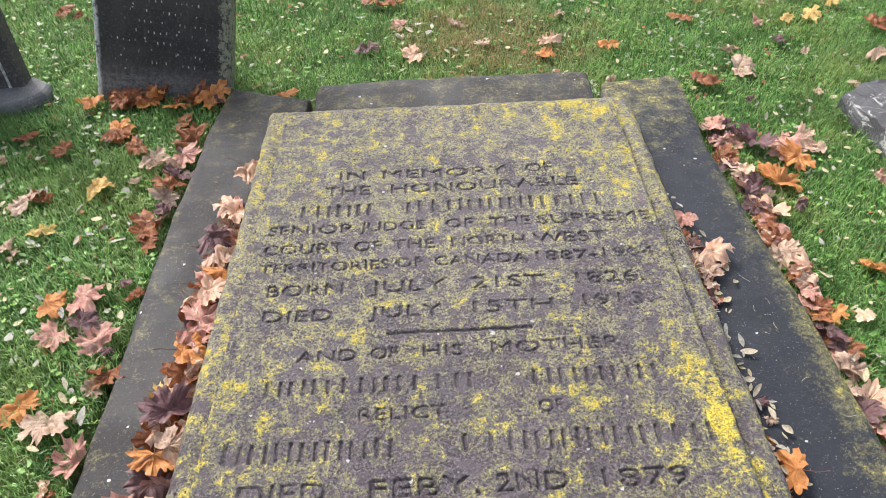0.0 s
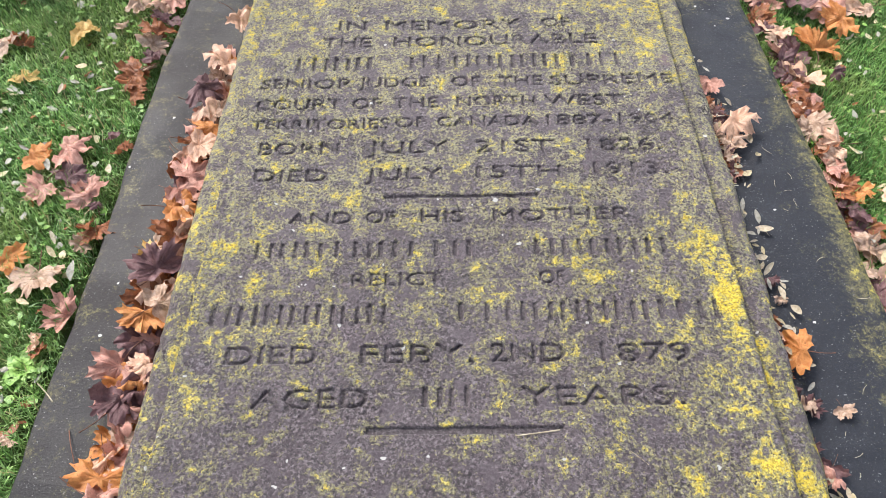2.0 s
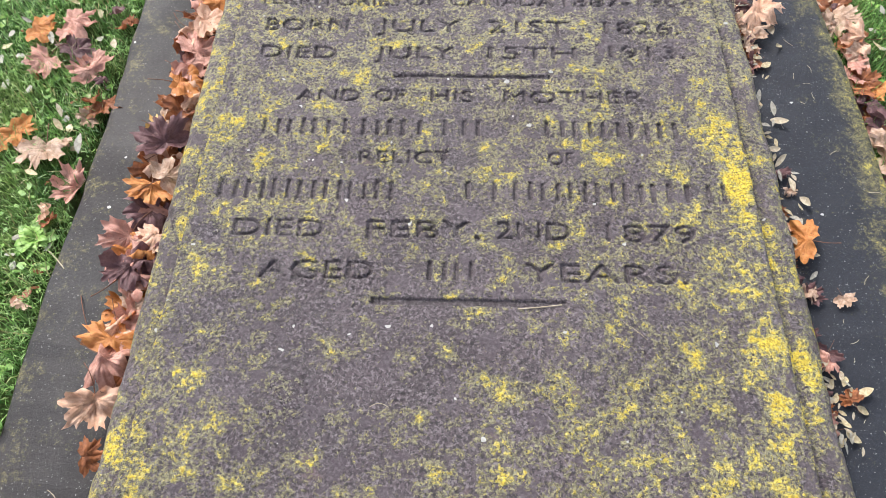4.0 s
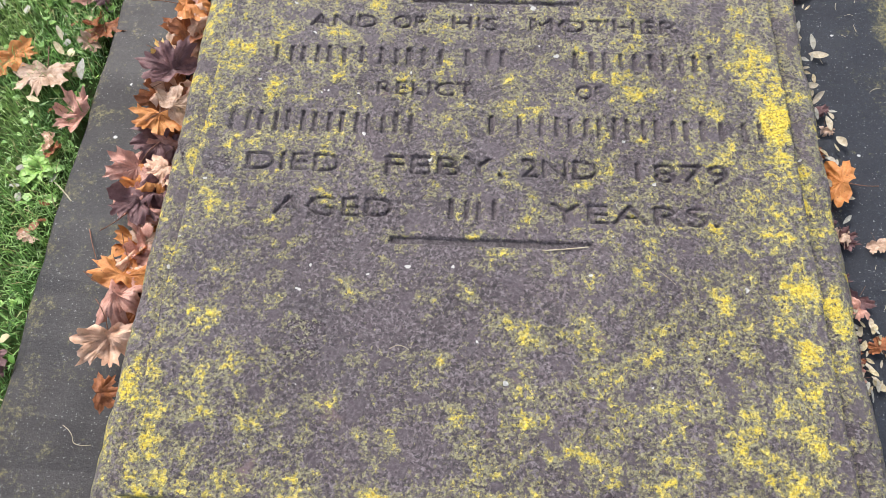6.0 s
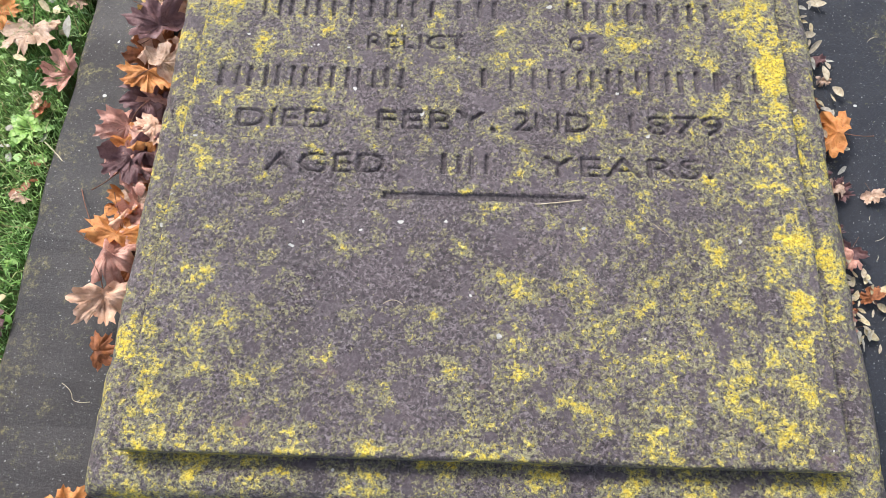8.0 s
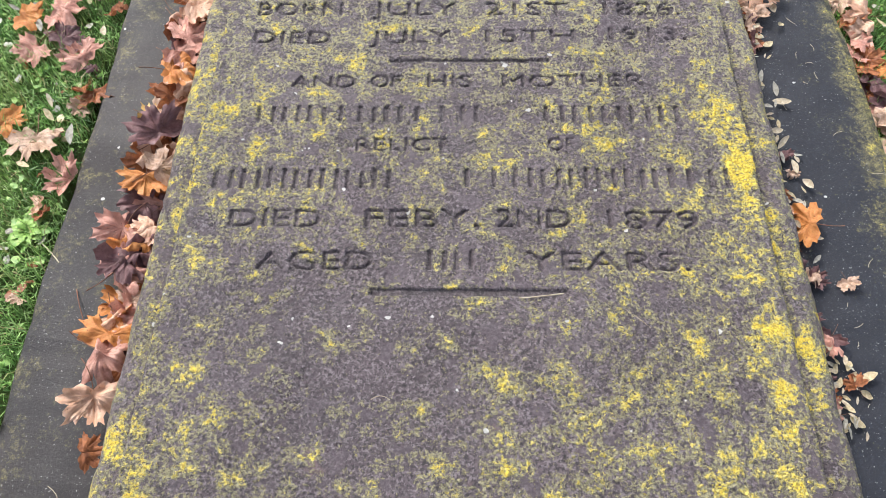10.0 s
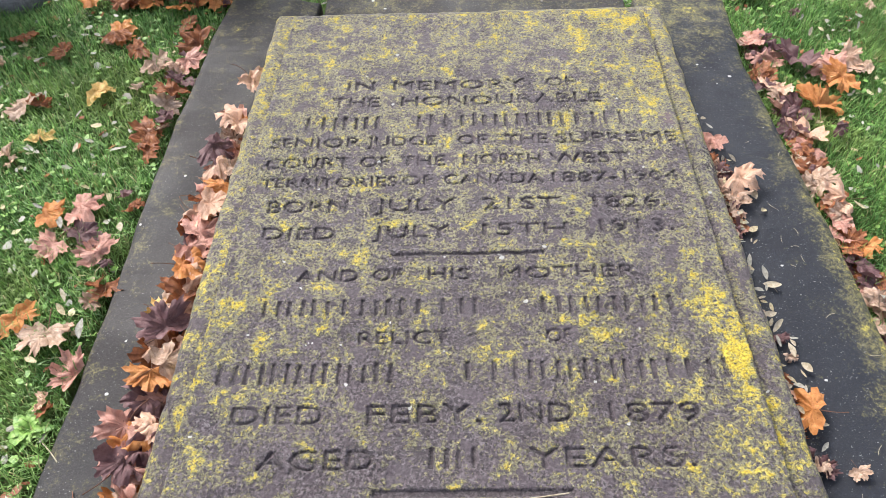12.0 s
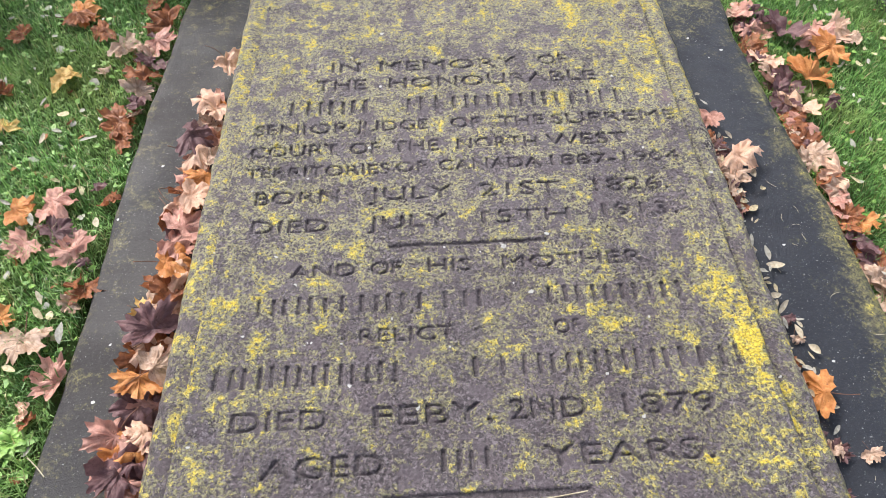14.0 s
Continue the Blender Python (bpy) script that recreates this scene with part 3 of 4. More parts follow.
def slab_mesh(name, w, d, h, material, bevel, top_round=0.0, rough=0.003):
    """An upright slab, x from 0 to w, y from 0 to d, with bevelled, worn edges."""
    bm = bmesh.new()
    pts = [(0, -0.25), (w, -0.25), (w, h)]
    if top_round:
        pts += [(w - w * k / 10, h + top_round * math.sin(math.pi * k / 10)) for k in range(1, 10)]
    pts += [(0, h)]
    f = bm.faces.new([bm.verts.new((x, 0, z)) for x, z in pts])
    ex = bmesh.ops.extrude_face_region(bm, geom=[f])
    bmesh.ops.translate(bm, vec=(0, d, 0), verts=[v for v in ex["geom"] if isinstance(v, bmesh.types.BMVert)])
    bmesh.ops.recalc_face_normals(bm, faces=bm.faces)
    bmesh.ops.bevel(bm, geom=list(bm.edges), offset=bevel, segments=3, affect="EDGES", profile=0.5)
    bmesh.ops.triangulate(bm, faces=[q for q in bm.faces if len(q.verts) > 4])
    bmesh.ops.subdivide_edges(bm, edges=[e for e in bm.edges if e.calc_length() > 0.08], cuts=4, use_grid_fill=True)
    for v in bm.verts:
        v.co += Vector((noise.noise(v.co * 15), noise.noise(v.co * 15 + Vector((9, 0, 0))), 0)) * rough
    return bm_mesh(name, bm, material, True)


def plinth_mesh(name, w, d, cut, material):
    """A low base with cut corners in plan and a worn, sloping rim."""
    rim = [(cut, 0), (w - cut, 0), (w, cut), (w, d - cut), (w - cut, d), (cut, d), (0, d - cut), (0, cut)]
    bm, c = bmesh.new(), Vector((w / 2, d / 2, 0))
    rings = []
    for k, z in ((1.0, -0.25), (1.0, -0.020), (0.985, -0.008), (0.955, 0.0)):
        rings.append([bm.verts.new(c + (Vector((x, y, 0)) - c) * k + Vector((0, 0, z))) for x, y in rim])
    for a, b in zip(rings, rings[1:]):
        for i in range(8):
            bm.faces.new((a[i], a[(i + 1) % 8], b[(i + 1) % 8], b[i]))
    bm.faces.new(rings[-1])
    return bm_mesh(name, bm, material, False)


def bars_mesh(name, rows, x0, x1, z0, pitch, seed):
    """Rows of worn, unreadable lettering, as plain bars standing a hair proud of the face."""
    rng, bm = random.Random(seed), bmesh.new()
    for r in range(rows):
        x = x0 + rng.uniform(0, 0.06)
        while x < x1 - 0.02:
            w = rng.uniform(0.010, 0.020)
            if rng.random() < 0.75:
                bmesh.ops.create_cube(bm, size=1, matrix=Matrix.Translation((x + w / 2, -0.0012, z0 + r * pitch + rng.uniform(-0.002, 0.002))) @ Matrix.Diagonal((w * 0.22, 0.0028, rng.uniform(0.004, 0.012), 1)))
            x += w + 0.004 + (0.016 if rng.random() < 0.2 else 0)
    return bm_mesh(name, bm, PALE_MARK)


dark_headstone = tagged(new("headstone"), "dark slate headstone leaning back, worn unreadable lettering, leaves at its foot", "gravestone")
dark_headstone.matrix_world = Matrix.Translation((-1.268, 1.335, 0.03)) @ frame_of((0.187, 0.283, 0.940), (0.47, 0.02, 0))
part("slab", slab_mesh("slab", 0.470, 0.10, 0.95, WORN_SLATE, 0.008, 0.10), dark_headstone)
part("lettering", bars_mesh("lettering", 10, 0.05, 0.40, 0.150, 0.036, 4), dark_headstone, "pale worn lettering")["kind"] = "stuff"

left_headstone = tagged(new("headstone"), "narrow black weathered headstone set in a low grey base", "gravestone")
left_headstone.matrix_world = Matrix.Translation((-1.540, 1.380, 0.055)) @ frame_of((-0.02, 0.10, 1), (1, 0.10, 0))
part("slab", slab_mesh("slab", 0.42, 0.085, 0.85, DARK_STONE, 0.010), left_headstone).matrix_basis = pose(-0.42, 0, 0)
part("margin_line", slab_mesh("margin_line", 0.010, 0.006, 0.70, PALE_MARK, 0.001), left_headstone, "pale incised border").matrix_basis = pose(-0.055, -0.002, 0.06)
part("base", plinth_mesh("base", 0.625, 0.215, 0.070, BASE_STONE), left_headstone, "low grey stone base with cut corners").matrix_basis = pose(-0.535, -0.135, 0.002)


def build_boulder():
    """A broken block with flat, chipped faces."""
    bm = bmesh.new()
    for x, y, z in ((0.0, 0.20, 0.045), (0.03, -0.02, 0.070), (0.06, -0.24, 0.075), (0.12, 0.23, 0.075), (0.14, 0.05, 0.100), (0.17, -0.20, 0.12), (0.30, 0.26, 0.10),
                    (0.45, 0.18, 0.12), (0.45, -0.22, 0.13), (-0.02, 0.21, -0.10), (0.0, -0.30, -0.10), (0.46, -0.32, -0.10), (0.46, 0.30, -0.10), (0.13, 0.27, -0.10)):
        bm.verts.new((x, y, z))
    hull = bmesh.ops.convex_hull(bm, input=list(bm.verts))
    bmesh.ops.delete(bm, geom=[v for v in hull["geom_interior"] if isinstance(v, bmesh.types.BMVert)], context="VERTS")
    for _ in range(3):
        bmesh.ops.subdivide_edges(bm, edges=[e for e in bm.edges if e.calc_length() > 0.02], cuts=1, use_grid_fill=True)
        bmesh.ops.triangulate(bm, faces=[f for f in bm.faces if len(f.verts) > 4])
    for v in bm.verts:
        v.co += Vector((noise.noise(v.co * 8), noise.noise(v.co * 8 + Vector((7, 0, 0))), noise.noise(v.co * 8 + Vector((0, 5, 0))))) * 0.012
        v.co += Vector((0.4, 0.3, 1)) * (noise.noise(v.co * 30) * 0.012 + noise.noise(v.co * 75) * 0.003)
    return bm_mesh("fallen_stone", bm, STREAKED_STONE, False)


boulder = tagged(new("fallen_stone", build_boulder()), "broken dark stone streaked white, lying in grass", "stone")
boulder.matrix_world = pose(1.425, 1.0, -0.065)


# ---------------------------------------------------------------- fallen leaves
HALF = ((0, 1.0), (0.06, 0.88), (0.20, 0.90), (0.20, 0.74), (0.27, 0.61), (0.36, 0.69), (0.45, 0.82), (0.53, 0.72), (0.74, 0.79), (0.67, 0.60),
        (0.80, 0.50), (0.68, 0.41), (0.59, 0.31), (0.72, 0.28), (0.80, 0.24), (0.92, 0.08), (0.74, 0.01), (0.67, -0.12), (0.47, -0.10), (0.28, -0.19), (0.08, -0.07))
OUTLINE = list(HALF) + [(0.0, 0.0)] + [(-x, y) for x, y in HALF[:0:-1]]
LOBES = [(0.0, 1.0), (0.68, 0.72), (-0.68, 0.72), (0.84, 0.06), (-0.84, 0.06)]


def maple_mesh(seed, material, curl):
    """One dry maple leaf, about one unit across, cupped, creased and ragged."""
    rng = random.Random(seed)
    bend, cup, twist, ph = rng.uniform(-0.5, 0.9) * curl, rng.uniform(-0.1, 0.75) * curl, rng.uniform(-0.6, 0.6) * curl, rng.uniform(0, 40)
    fold = rng.uniform(-0.2, 0.5) * curl
    rim = []
    for i, (x, y) in enumerate(OUTLINE):
        s = 1 + rng.uniform(-0.10, 0.06)
        rim.append((x * s * rng.uniform(0.94, 1.04), y * s))
        nx_, ny_ = OUTLINE[(i + 1) % len(OUTLINE)]
        rim.append(((x + nx_) / 2 * rng.uniform(0.96, 1.0), (y + ny_) / 2 * rng.uniform(0.97, 1.02)))
    cx, cy, rings, verts, vein = 0.0, 0.16, 5, [], []

    def lift(x, y):
        r2 = x * x + (y - 0.3) ** 2
        z = cup * r2 * 0.55 + bend * (y - 0.3) ** 2 * 0.5 - fold * abs(x) * 0.6 + twist * x * (y - 0.3)
        z += 0.19 * noise.noise(Vector((x * 2.6 + ph, y * 2.6, 0))) * (0.5 + curl) + 0.10 * noise.noise(Vector((x * 6 + ph, y * 6, 3)))
        return z - 0.10 * curl * max(0.0, r2 - 0.30) + 0.035 * noise.noise(Vector((x * 15 + ph, y * 15, 9))) - 0.05 * vein_at(x, y)

    def vein_at(x, y):
        best = 1.0
        for lx, ly in LOBES:
            ll = math.hypot(lx, ly)
            t = max(0.0, min(1.0, (x * lx + y * ly) / ll / ll))
            best = min(best, math.hypot(x - lx * t, y - ly * t))
        return max(0.0, 1 - best / 0.055)

    verts.append((cx, cy, lift(cx, cy)))
    for k in range(1, rings + 1):
        f = k / rings
        for x, y in rim:
            px, py = cx + (x - cx) * f, cy + (y - cy) * f
            verts.append((px, py, lift(px, py)))
    n = len(rim)
    faces = [(0, 1 + i, 1 + (i + 1) % n) for i in range(n)]
    for k in range(rings - 1):
        a, b = 1 + k * n, 1 + (k + 1) * n
        faces += [(a + i, b + i, b + (i + 1) % n, a + (i + 1) % n) for i in range(n)]
    me = mesh_from("maple_leaf", [(x / 1.5, (y - 0.35) / 1.5, z / 1.5) for x, y, z in verts], faces, material)
    me.attributes.new("vein", "FLOAT", "POINT").data.foreach_set("value", [vein_at(x, y) for x, y, z in verts])
    return me, lift(0, 0) / 1.5


def stem_mesh(z0, seed):
    rng = random.Random(seed)
    pts, ring = [], 5
    side, dz = rng.uniform(-0.25, 0.25), rng.uniform(-0.05, 0.12)
    for k in range(6):
        t = k / 5
        pts.append(Vector((side * t * t, -0.233 - 0.55 * t, z0 + dz * math.sin(t * 2.5))))
    verts, faces = [], []
    for k, p in enumerate(pts):
        r = 0.011 * (1 - 0.3 * k / 5) * (1.6 if k == 5 else 1)
        verts += [tuple(p + Vector((math.cos(a) * r, 0, math.sin(a) * r))) for a in (2 * math.pi * q / ring for q in range(ring))]
    for k in range(5):
        faces += [(k * ring + q, k * ring + (q + 1) % ring, (k + 1) * ring + (q + 1) % ring, (k + 1) * ring + q) for q in range(ring)]
    return mesh_from("stem", verts, faces, STEM)


TONE_WORDS = ("pale peach", "bright orange", "rust-brown", "dark purple-brown", "golden yellow", "dry tan", "salmon-pink")
LEAF_CACHE = {}
leaf_count = 0


def put_leaf(x, y, size, tone, z, tilt, curl, where, group, lean=None):
    """Lays a maple leaf so that its lowest edge touches z. tilt: degrees out of level; lean: which way it tips."""
    global leaf_count
    leaf_count += 1
    rng = random.Random(leaf_count * 17 + 3)
    key = (rng.randrange(9), tone, 1.5 if curl > 1 else 1.0 if curl > 0.6 else 0.5)
    if key not in LEAF_CACHE:
        me, z0 = maple_mesh(key[0] * 13 + tone, LEAVES[tone], key[2])
        LEAF_CACHE[key] = (me, stem_mesh(z0, key[0] + 5), np.array([v.co[:] for v in me.vertices]))
    me, stem, co = LEAF_CACHE[key]
    a = rng.uniform(0, 360)
    tip = rng.uniform(0, 360) if lean is None else lean + rng.uniform(-40, 40)
    turn = pose(0, 0, 0, 0, 0, tip) @ pose(0, 0, 0, tilt * rng.uniform(0.5, 1.3), 0, 0) @ pose(0, 0, 0, 0, 0, a - tip)
    if rng.random() < 0.3:
        turn = turn @ pose(0, 0, 0, 180, 0, 0)
    s = size * (1.10 if curl > 1 else 1.06)
    low = (np.array(turn.to_3x3()) @ co.T)[2].min() * s
    ob = tagged(new("maple_leaf", me), TONE_WORDS[tone] + " fallen maple leaf " + where, "leaf", group)
    ob.matrix_world = Matrix.Translation((x, y, z - low)) @ turn @ Matrix.Scale(s, 4)
    if rng.random() < 0.6:
        part("stem", stem, ob)
    return ob


# x, y, breadth in metres, tone
LEFT_DRIFT = ((-0.64, 0.74, 0.09, 0), (-0.66, 0.56, 0.10, 0), (-0.67, 0.43, 0.10, 3), (-0.62, 0.38, 0.07, 5), (-0.64, 0.31, 0.08, 1), (-0.64, 0.25, 0.09, 0),
              (-0.65, 0.18, 0.10, 6), (-0.66, 0.12, 0.08, 6), (-0.66, 0.07, 0.09, 1), (-0.65, 0.00, 0.08, 2), (-0.70, -0.05, 0.07, 4), (-0.67, -0.09, 0.10, 3),
              (-0.69, -0.14, 0.09, 2), (-0.64, -0.18, 0.08, 5), (-0.67, -0.22, 0.08, 1))
LEFT_DRIFT_LOW = ((-0.68, -0.26, 0.09, 3), (-0.70, -0.33, 0.09, 6), (-0.65, -0.32, 0.06, 0), (-0.67, -0.40, 0.09, 3), (-0.65, -0.46, 0.06, 5), (-0.67, -0.53, 0.09, 1),
                  (-0.65, -0.59, 0.07, 2), (-0.67, -0.66, 0.09, 0), (-0.66, -0.74, 0.05, 2), (-0.68, -0.98, 0.06, 1))
LEFT_LAWN = ((-1.08, 0.77, 0.09, 4), (-1.29, 0.71, 0.10, 5), (-1.19, 0.58, 0.07, 4), (-0.90, 0.58, 0.10, 2), (-0.87, 0.52, 0.07, 2), (-1.05, 0.28, 0.09, 1),
             (-0.97, 0.30, 0.11, 6), (-0.95, 0.22, 0.09, 3), (-1.02, 0.17, 0.09, 6), (-0.90, 0.16, 0.09, 6), (-1.02, -0.04, 0.09, 1), (-0.94, -0.09, 0.11, 5),
             (-0.86, -0.17, 0.08, 6), (-0.84, 0.04, 0.08, 2), (-1.11, 1.10, 0.11, 1), (-0.95, 0.91, 0.09, 5), (-1.13, 1.06, 0.09, 2), (-1.03, 0.98, 0.08, 2),
             (-1.42, 1.06, 0.08, 2), (-1.28, 0.99, 0.07, 2))
HEADSTONE_FOOT = ((-1.27, 1.27, 0.09, 1), (-1.17, 1.28, 0.09, 2), (-1.12, 1.30, 0.10, 2), (-1.06, 1.28, 0.09, 1), (-0.95, 1.23, 0.09, 1), (-0.91, 1.14, 0.08, 2),
                  (-0.86, 1.02, 0.11, 2), (-0.85, 0.92, 0.10, 6), (-0.86, 0.83, 0.09, 3), (-0.86, 0.76, 0.09, 2), (-0.87, 0.72, 0.08, 5), (-0.83, 1.29, 0.12, 1),
                  (-0.89, 1.32, 0.08, 2), (-0.86, 0.65, 0.07, 3))
BACK_LAWN = ((-0.30, 1.65, 0.10, 3), (-0.12, 1.60, 0.10, 0), (-0.18, 1.88, 0.08, 6), (0.44, 1.71, 0.09, 0), (0.41, 1.60, 0.08, 1), (-0.21, 2.07, 0.10, 2),
             (-0.29, 2.08, 0.09, 2), (0.68, 1.67, 0.08, 1), (1.05, 1.92, 0.10, 2), (1.62, 1.91, 0.10, 4), (1.17, 1.47, 0.13, 5), (1.87, 1.81, 0.11, 2),
             (1.75, 1.56, 0.09, 5), (-0.58, 1.31, 0.08, 1), (-1.62, 2.04, 0.09, 2), (1.76, 2.06, 0.09, 4), (1.52, 1.91, 0.07, 4), (0.17, 1.70, 0.06, 5),
             (0.53, 1.98, 0.06, 5), (1.40, 1.70, 0.07, 3))
RIGHT_EDGE = ((0.98, 1.37, 0.10, 2), (0.92, 1.06, 0.10, 6), (0.93, 0.95, 0.11, 6), (1.01, 0.95, 0.13, 3), (1.11, 0.92, 0.12, 6), (1.12, 0.85, 0.11, 1),
              (1.03, 0.75, 0.13, 1), (0.93, 0.82, 0.09, 0), (0.95, 0.72, 0.10, 3), (0.94, 0.61, 0.11, 0), (0.92, 0.47, 0.08, 2), (0.93, 0.41, 0.09, 5),
              (0.93, 0.33, 0.09, 0), (0.92, 0.27, 0.08, 6), (0.93, 0.22, 0.07, 2))
RIGHT_EDGE_LOW = ((0.95, 0.18, 0.08, 1), (0.92, 0.12, 0.09, 3), (0.94, 0.08, 0.08, 2), (0.92, 0.01, 0.08, 5), (0.93, -0.09, 0.10, 0), (1.03, 0.17, 0.06, 0),
                  (1.15, 0.35, 0.08, 1), (1.20, 0.95, 0.10, 0), (0.92, -0.17, 0.07, 2), (0.91, -0.24, 0.07, 3), (0.92, 0.04, 0.07, 6), (0.93, 0.53, 0.08, 6))
RIGHT_DRIFT = ((0.62, 0.46, 0.07, 6), (0.665, 0.32, 0.10, 0), (0.635, 0.27, 0.08, 5), (0.625, 0.37, 0.06, 3), (0.635, -0.29, 0.085, 1), (0.70, -0.41, 0.036, 5), (0.64, -0.52, 0.045, 3), (0.66, -0.60, 0.035, 2))

rnd = random.Random(21)
for i in range(34):
    put_leaf(rnd.uniform(-0.662, -0.622) + max(0, 0.014 - i * 0.0008), 0.60 - i * 0.036 + rnd.uniform(-0.02, 0.02), rnd.uniform(0.065, 0.095), rnd.choice((0, 0, 1, 2, 3, 5, 6, 6)), 0.069, 18, 1.5, "in the drift beside the ledger", "leaves drifted along the ledger", 90)
for rows in (LEFT_DRIFT, LEFT_DRIFT_LOW):
    for i, (x, y, s, c) in enumerate(rows):
        put_leaf(x + 0.018 + 0.024 * max(0, y), y, s * 1.05, c, 0.080 + 0.009 * (i % 3), 24, 0.8 if i % 2 else 0.4, "in the drift beside the ledger", "leaves drifted along the ledger", 90)
for rows, tilt in ((LEFT_LAWN, 10), (HEADSTONE_FOOT, 26), (BACK_LAWN, 10), (RIGHT_EDGE, 16), (RIGHT_EDGE_LOW, 20)):
    for i, (x, y, s, c) in enumerate(rows):
        put_leaf(x, y, s, c, float(lawn_z(x, y)) - 0.014 + 0.006 * (i % 2), tilt, 0.8 if i % 3 == 0 else 0.4, "lying on the lawn", "leaves on the lawn")
for i in range(20):
    x = rnd.uniform(-1.24, -0.80)
    y = rnd.uniform(1.27, 1.325)
    put_leaf(x, y, rnd.uniform(0.03, 0.06), rnd.choice((1, 2, 2, 2, 3)), float(lawn_z(x, y)) - 0.010, 35, 1.2, "crumpled at the headstone's foot", "leaves on the lawn")
for i in range(24):
    y = 1.05 - i * 0.055
    put_leaf(rnd.uniform(0.885, 0.93), y, rnd.uniform(0.06, 0.09), rnd.choice((2, 3, 3, 5, 6)), float(lawn_z(0.9, y)) - 0.014, 25, 0.4, "against the kerb edge", "leaves on the lawn")
for i in range(46):
    left = i % 2 == 0
    y = rnd.uniform(-0.75, 1.1)
    x = rnd.uniform(-0.905, -0.855) if left else rnd.uniform(0.875, 0.95)
    put_leaf(x, y, rnd.uniform(0.025, 0.05), rnd.choice((2, 2, 3, 5)), float(lawn_z(x, y)) - 0.012, 30, 0.8, "crumpled at the kerb edge", "leaves on the lawn")
for i in range(16):
    put_leaf(rnd.uniform(0.618, 0.650), rnd.choice((rnd.uniform(0.15, 0.5), rnd.uniform(-0.66, -0.1))), rnd.uniform(0.025, 0.05), rnd.choice((2, 3, 5, 5, 0)), 0.065, 20, 1.5, "crumpled on the wet kerb", "leaves on the right kerb")
for x, y, s, c in RIGHT_DRIFT:
    put_leaf(x, y, s, c, 0.066, 22, 0.8, "on the wet kerb beside the ledger", "leaves on the right kerb", -90)


# ---------------------------------------------------------------- pale leaflets, twigs and straws
def leaflet_mesh(seed, material):
    rng = random.Random(seed)
    n, verts, faces = 9, [], []
    w, bend, cup = rng.uniform(0.15, 0.24), rng.uniform(-0.15, 0.25), rng.uniform(0.1, 0.5)
    for k in range(n + 1):
        t = k / n
        half = w * math.sin(math.pi * min(1, t * 0.97 + 0.015)) ** 0.75
        for q in range(-2, 3):
            x = half * q / 2 + 0.05 * math.sin(t * 3 + seed)
            verts.append((x, t - 0.5, cup * x * x * 6 + bend * (t - 0.5) ** 2 + 0.02 * noise.noise(Vector((x * 5, t * 5, seed)))))
    for k in range(n):
        faces += [(k * 5 + q, k * 5 + q + 1, k * 5 + q + 6, k * 5 + q + 5) for q in range(4)]
    return mesh_from("leaflet", verts, faces, material)


LEAFLETS = [(leaflet_mesh(i, PALES[i % 3]), ("cream", "grey-green", "yellow-olive")[i % 3]) for i in range(9)]


def put_leaflet(x, y, size, z, where, kind=None):
    k = rnd.randrange(9) if kind is None else kind
    me, word = LEAFLETS[k]
    ob = tagged(new("leaflet", me), "small " + word + " oval leaflet " + where, "leaf", "pale leaflets")
    ob.matrix_world = pose(x, y, z + 0.004, rnd.uniform(-28, 28), rnd.uniform(-28, 28), rnd.uniform(0, 360)) @ Matrix.Scale(size * 0.68, 4)


RIGHT_LEAFLETS = ((0.63, 0.57, 0.04), (0.64, 0.54, 0.04), (0.67, 0.42, 0.04), (0.69, 0.29, 0.05), (0.70, 0.24, 0.045), (0.64, 0.23, 0.05), (0.66, 0.18, 0.05), (0.64, 0.20, 0.04),
                  (0.65, 0.05, 0.05), (0.66, 0.02, 0.055), (0.63, 0.09, 0.045), (0.64, -0.09, 0.055), (0.65, -0.15, 0.05), (0.63, -0.06, 0.045), (0.67, -0.19, 0.045), (0.64, -0.23, 0.04),
                  (0.66, -0.12, 0.045), (0.64, -0.32, 0.03), (0.65, -0.36, 0.04), (0.66, -0.57, 0.04), (0.69, -0.59, 0.05), (0.68, -0.62, 0.045), (0.64, -0.64, 0.04), (0.65, -0.67, 0.05))
LAWN_LEAFLETS = ((-0.93, 0.02, 0.05), (-0.92, -0.02, 0.05), (-0.86, -0.07, 0.07), (-0.94, -0.15, 0.05), (-0.86, 0.23, 0.05), (-1.04, 0.61, 0.06), (-1.07, 0.52, 0.05),
                 (-1.09, 0.30, 0.04), (-0.13, 1.80, 0.06), (1.12, 1.10, 0.06), (-1.10, 1.28, 0.05), (0.94, -0.02, 0.06), (0.93, 0.03, 0.05))
for x, y in ((0.520, 1.17), (0.524, 1.20), (0.518, 1.225), (0.523, 1.14), (-0.462, 1.19)):
    put_leaflet(x, y, 0.035, 0.060, "lodged in the joint between kerb stones", 1)
for x, y, s in RIGHT_LEAFLETS:
    put_leaflet(x, y, s, 0.068 + rnd.uniform(0, 0.008), "on the wet kerb")
for i in range(70):
    y = rnd.choice((rnd.uniform(0.12, 0.45), rnd.uniform(-0.35, 0.12), rnd.uniform(-0.70, -0.55)))
    put_leaflet(rnd.uniform(0.612, 0.665), y, rnd.uniform(0.016, 0.030), 0.066 + rnd.uniform(0, 0.014), "in the drift beside the ledger")
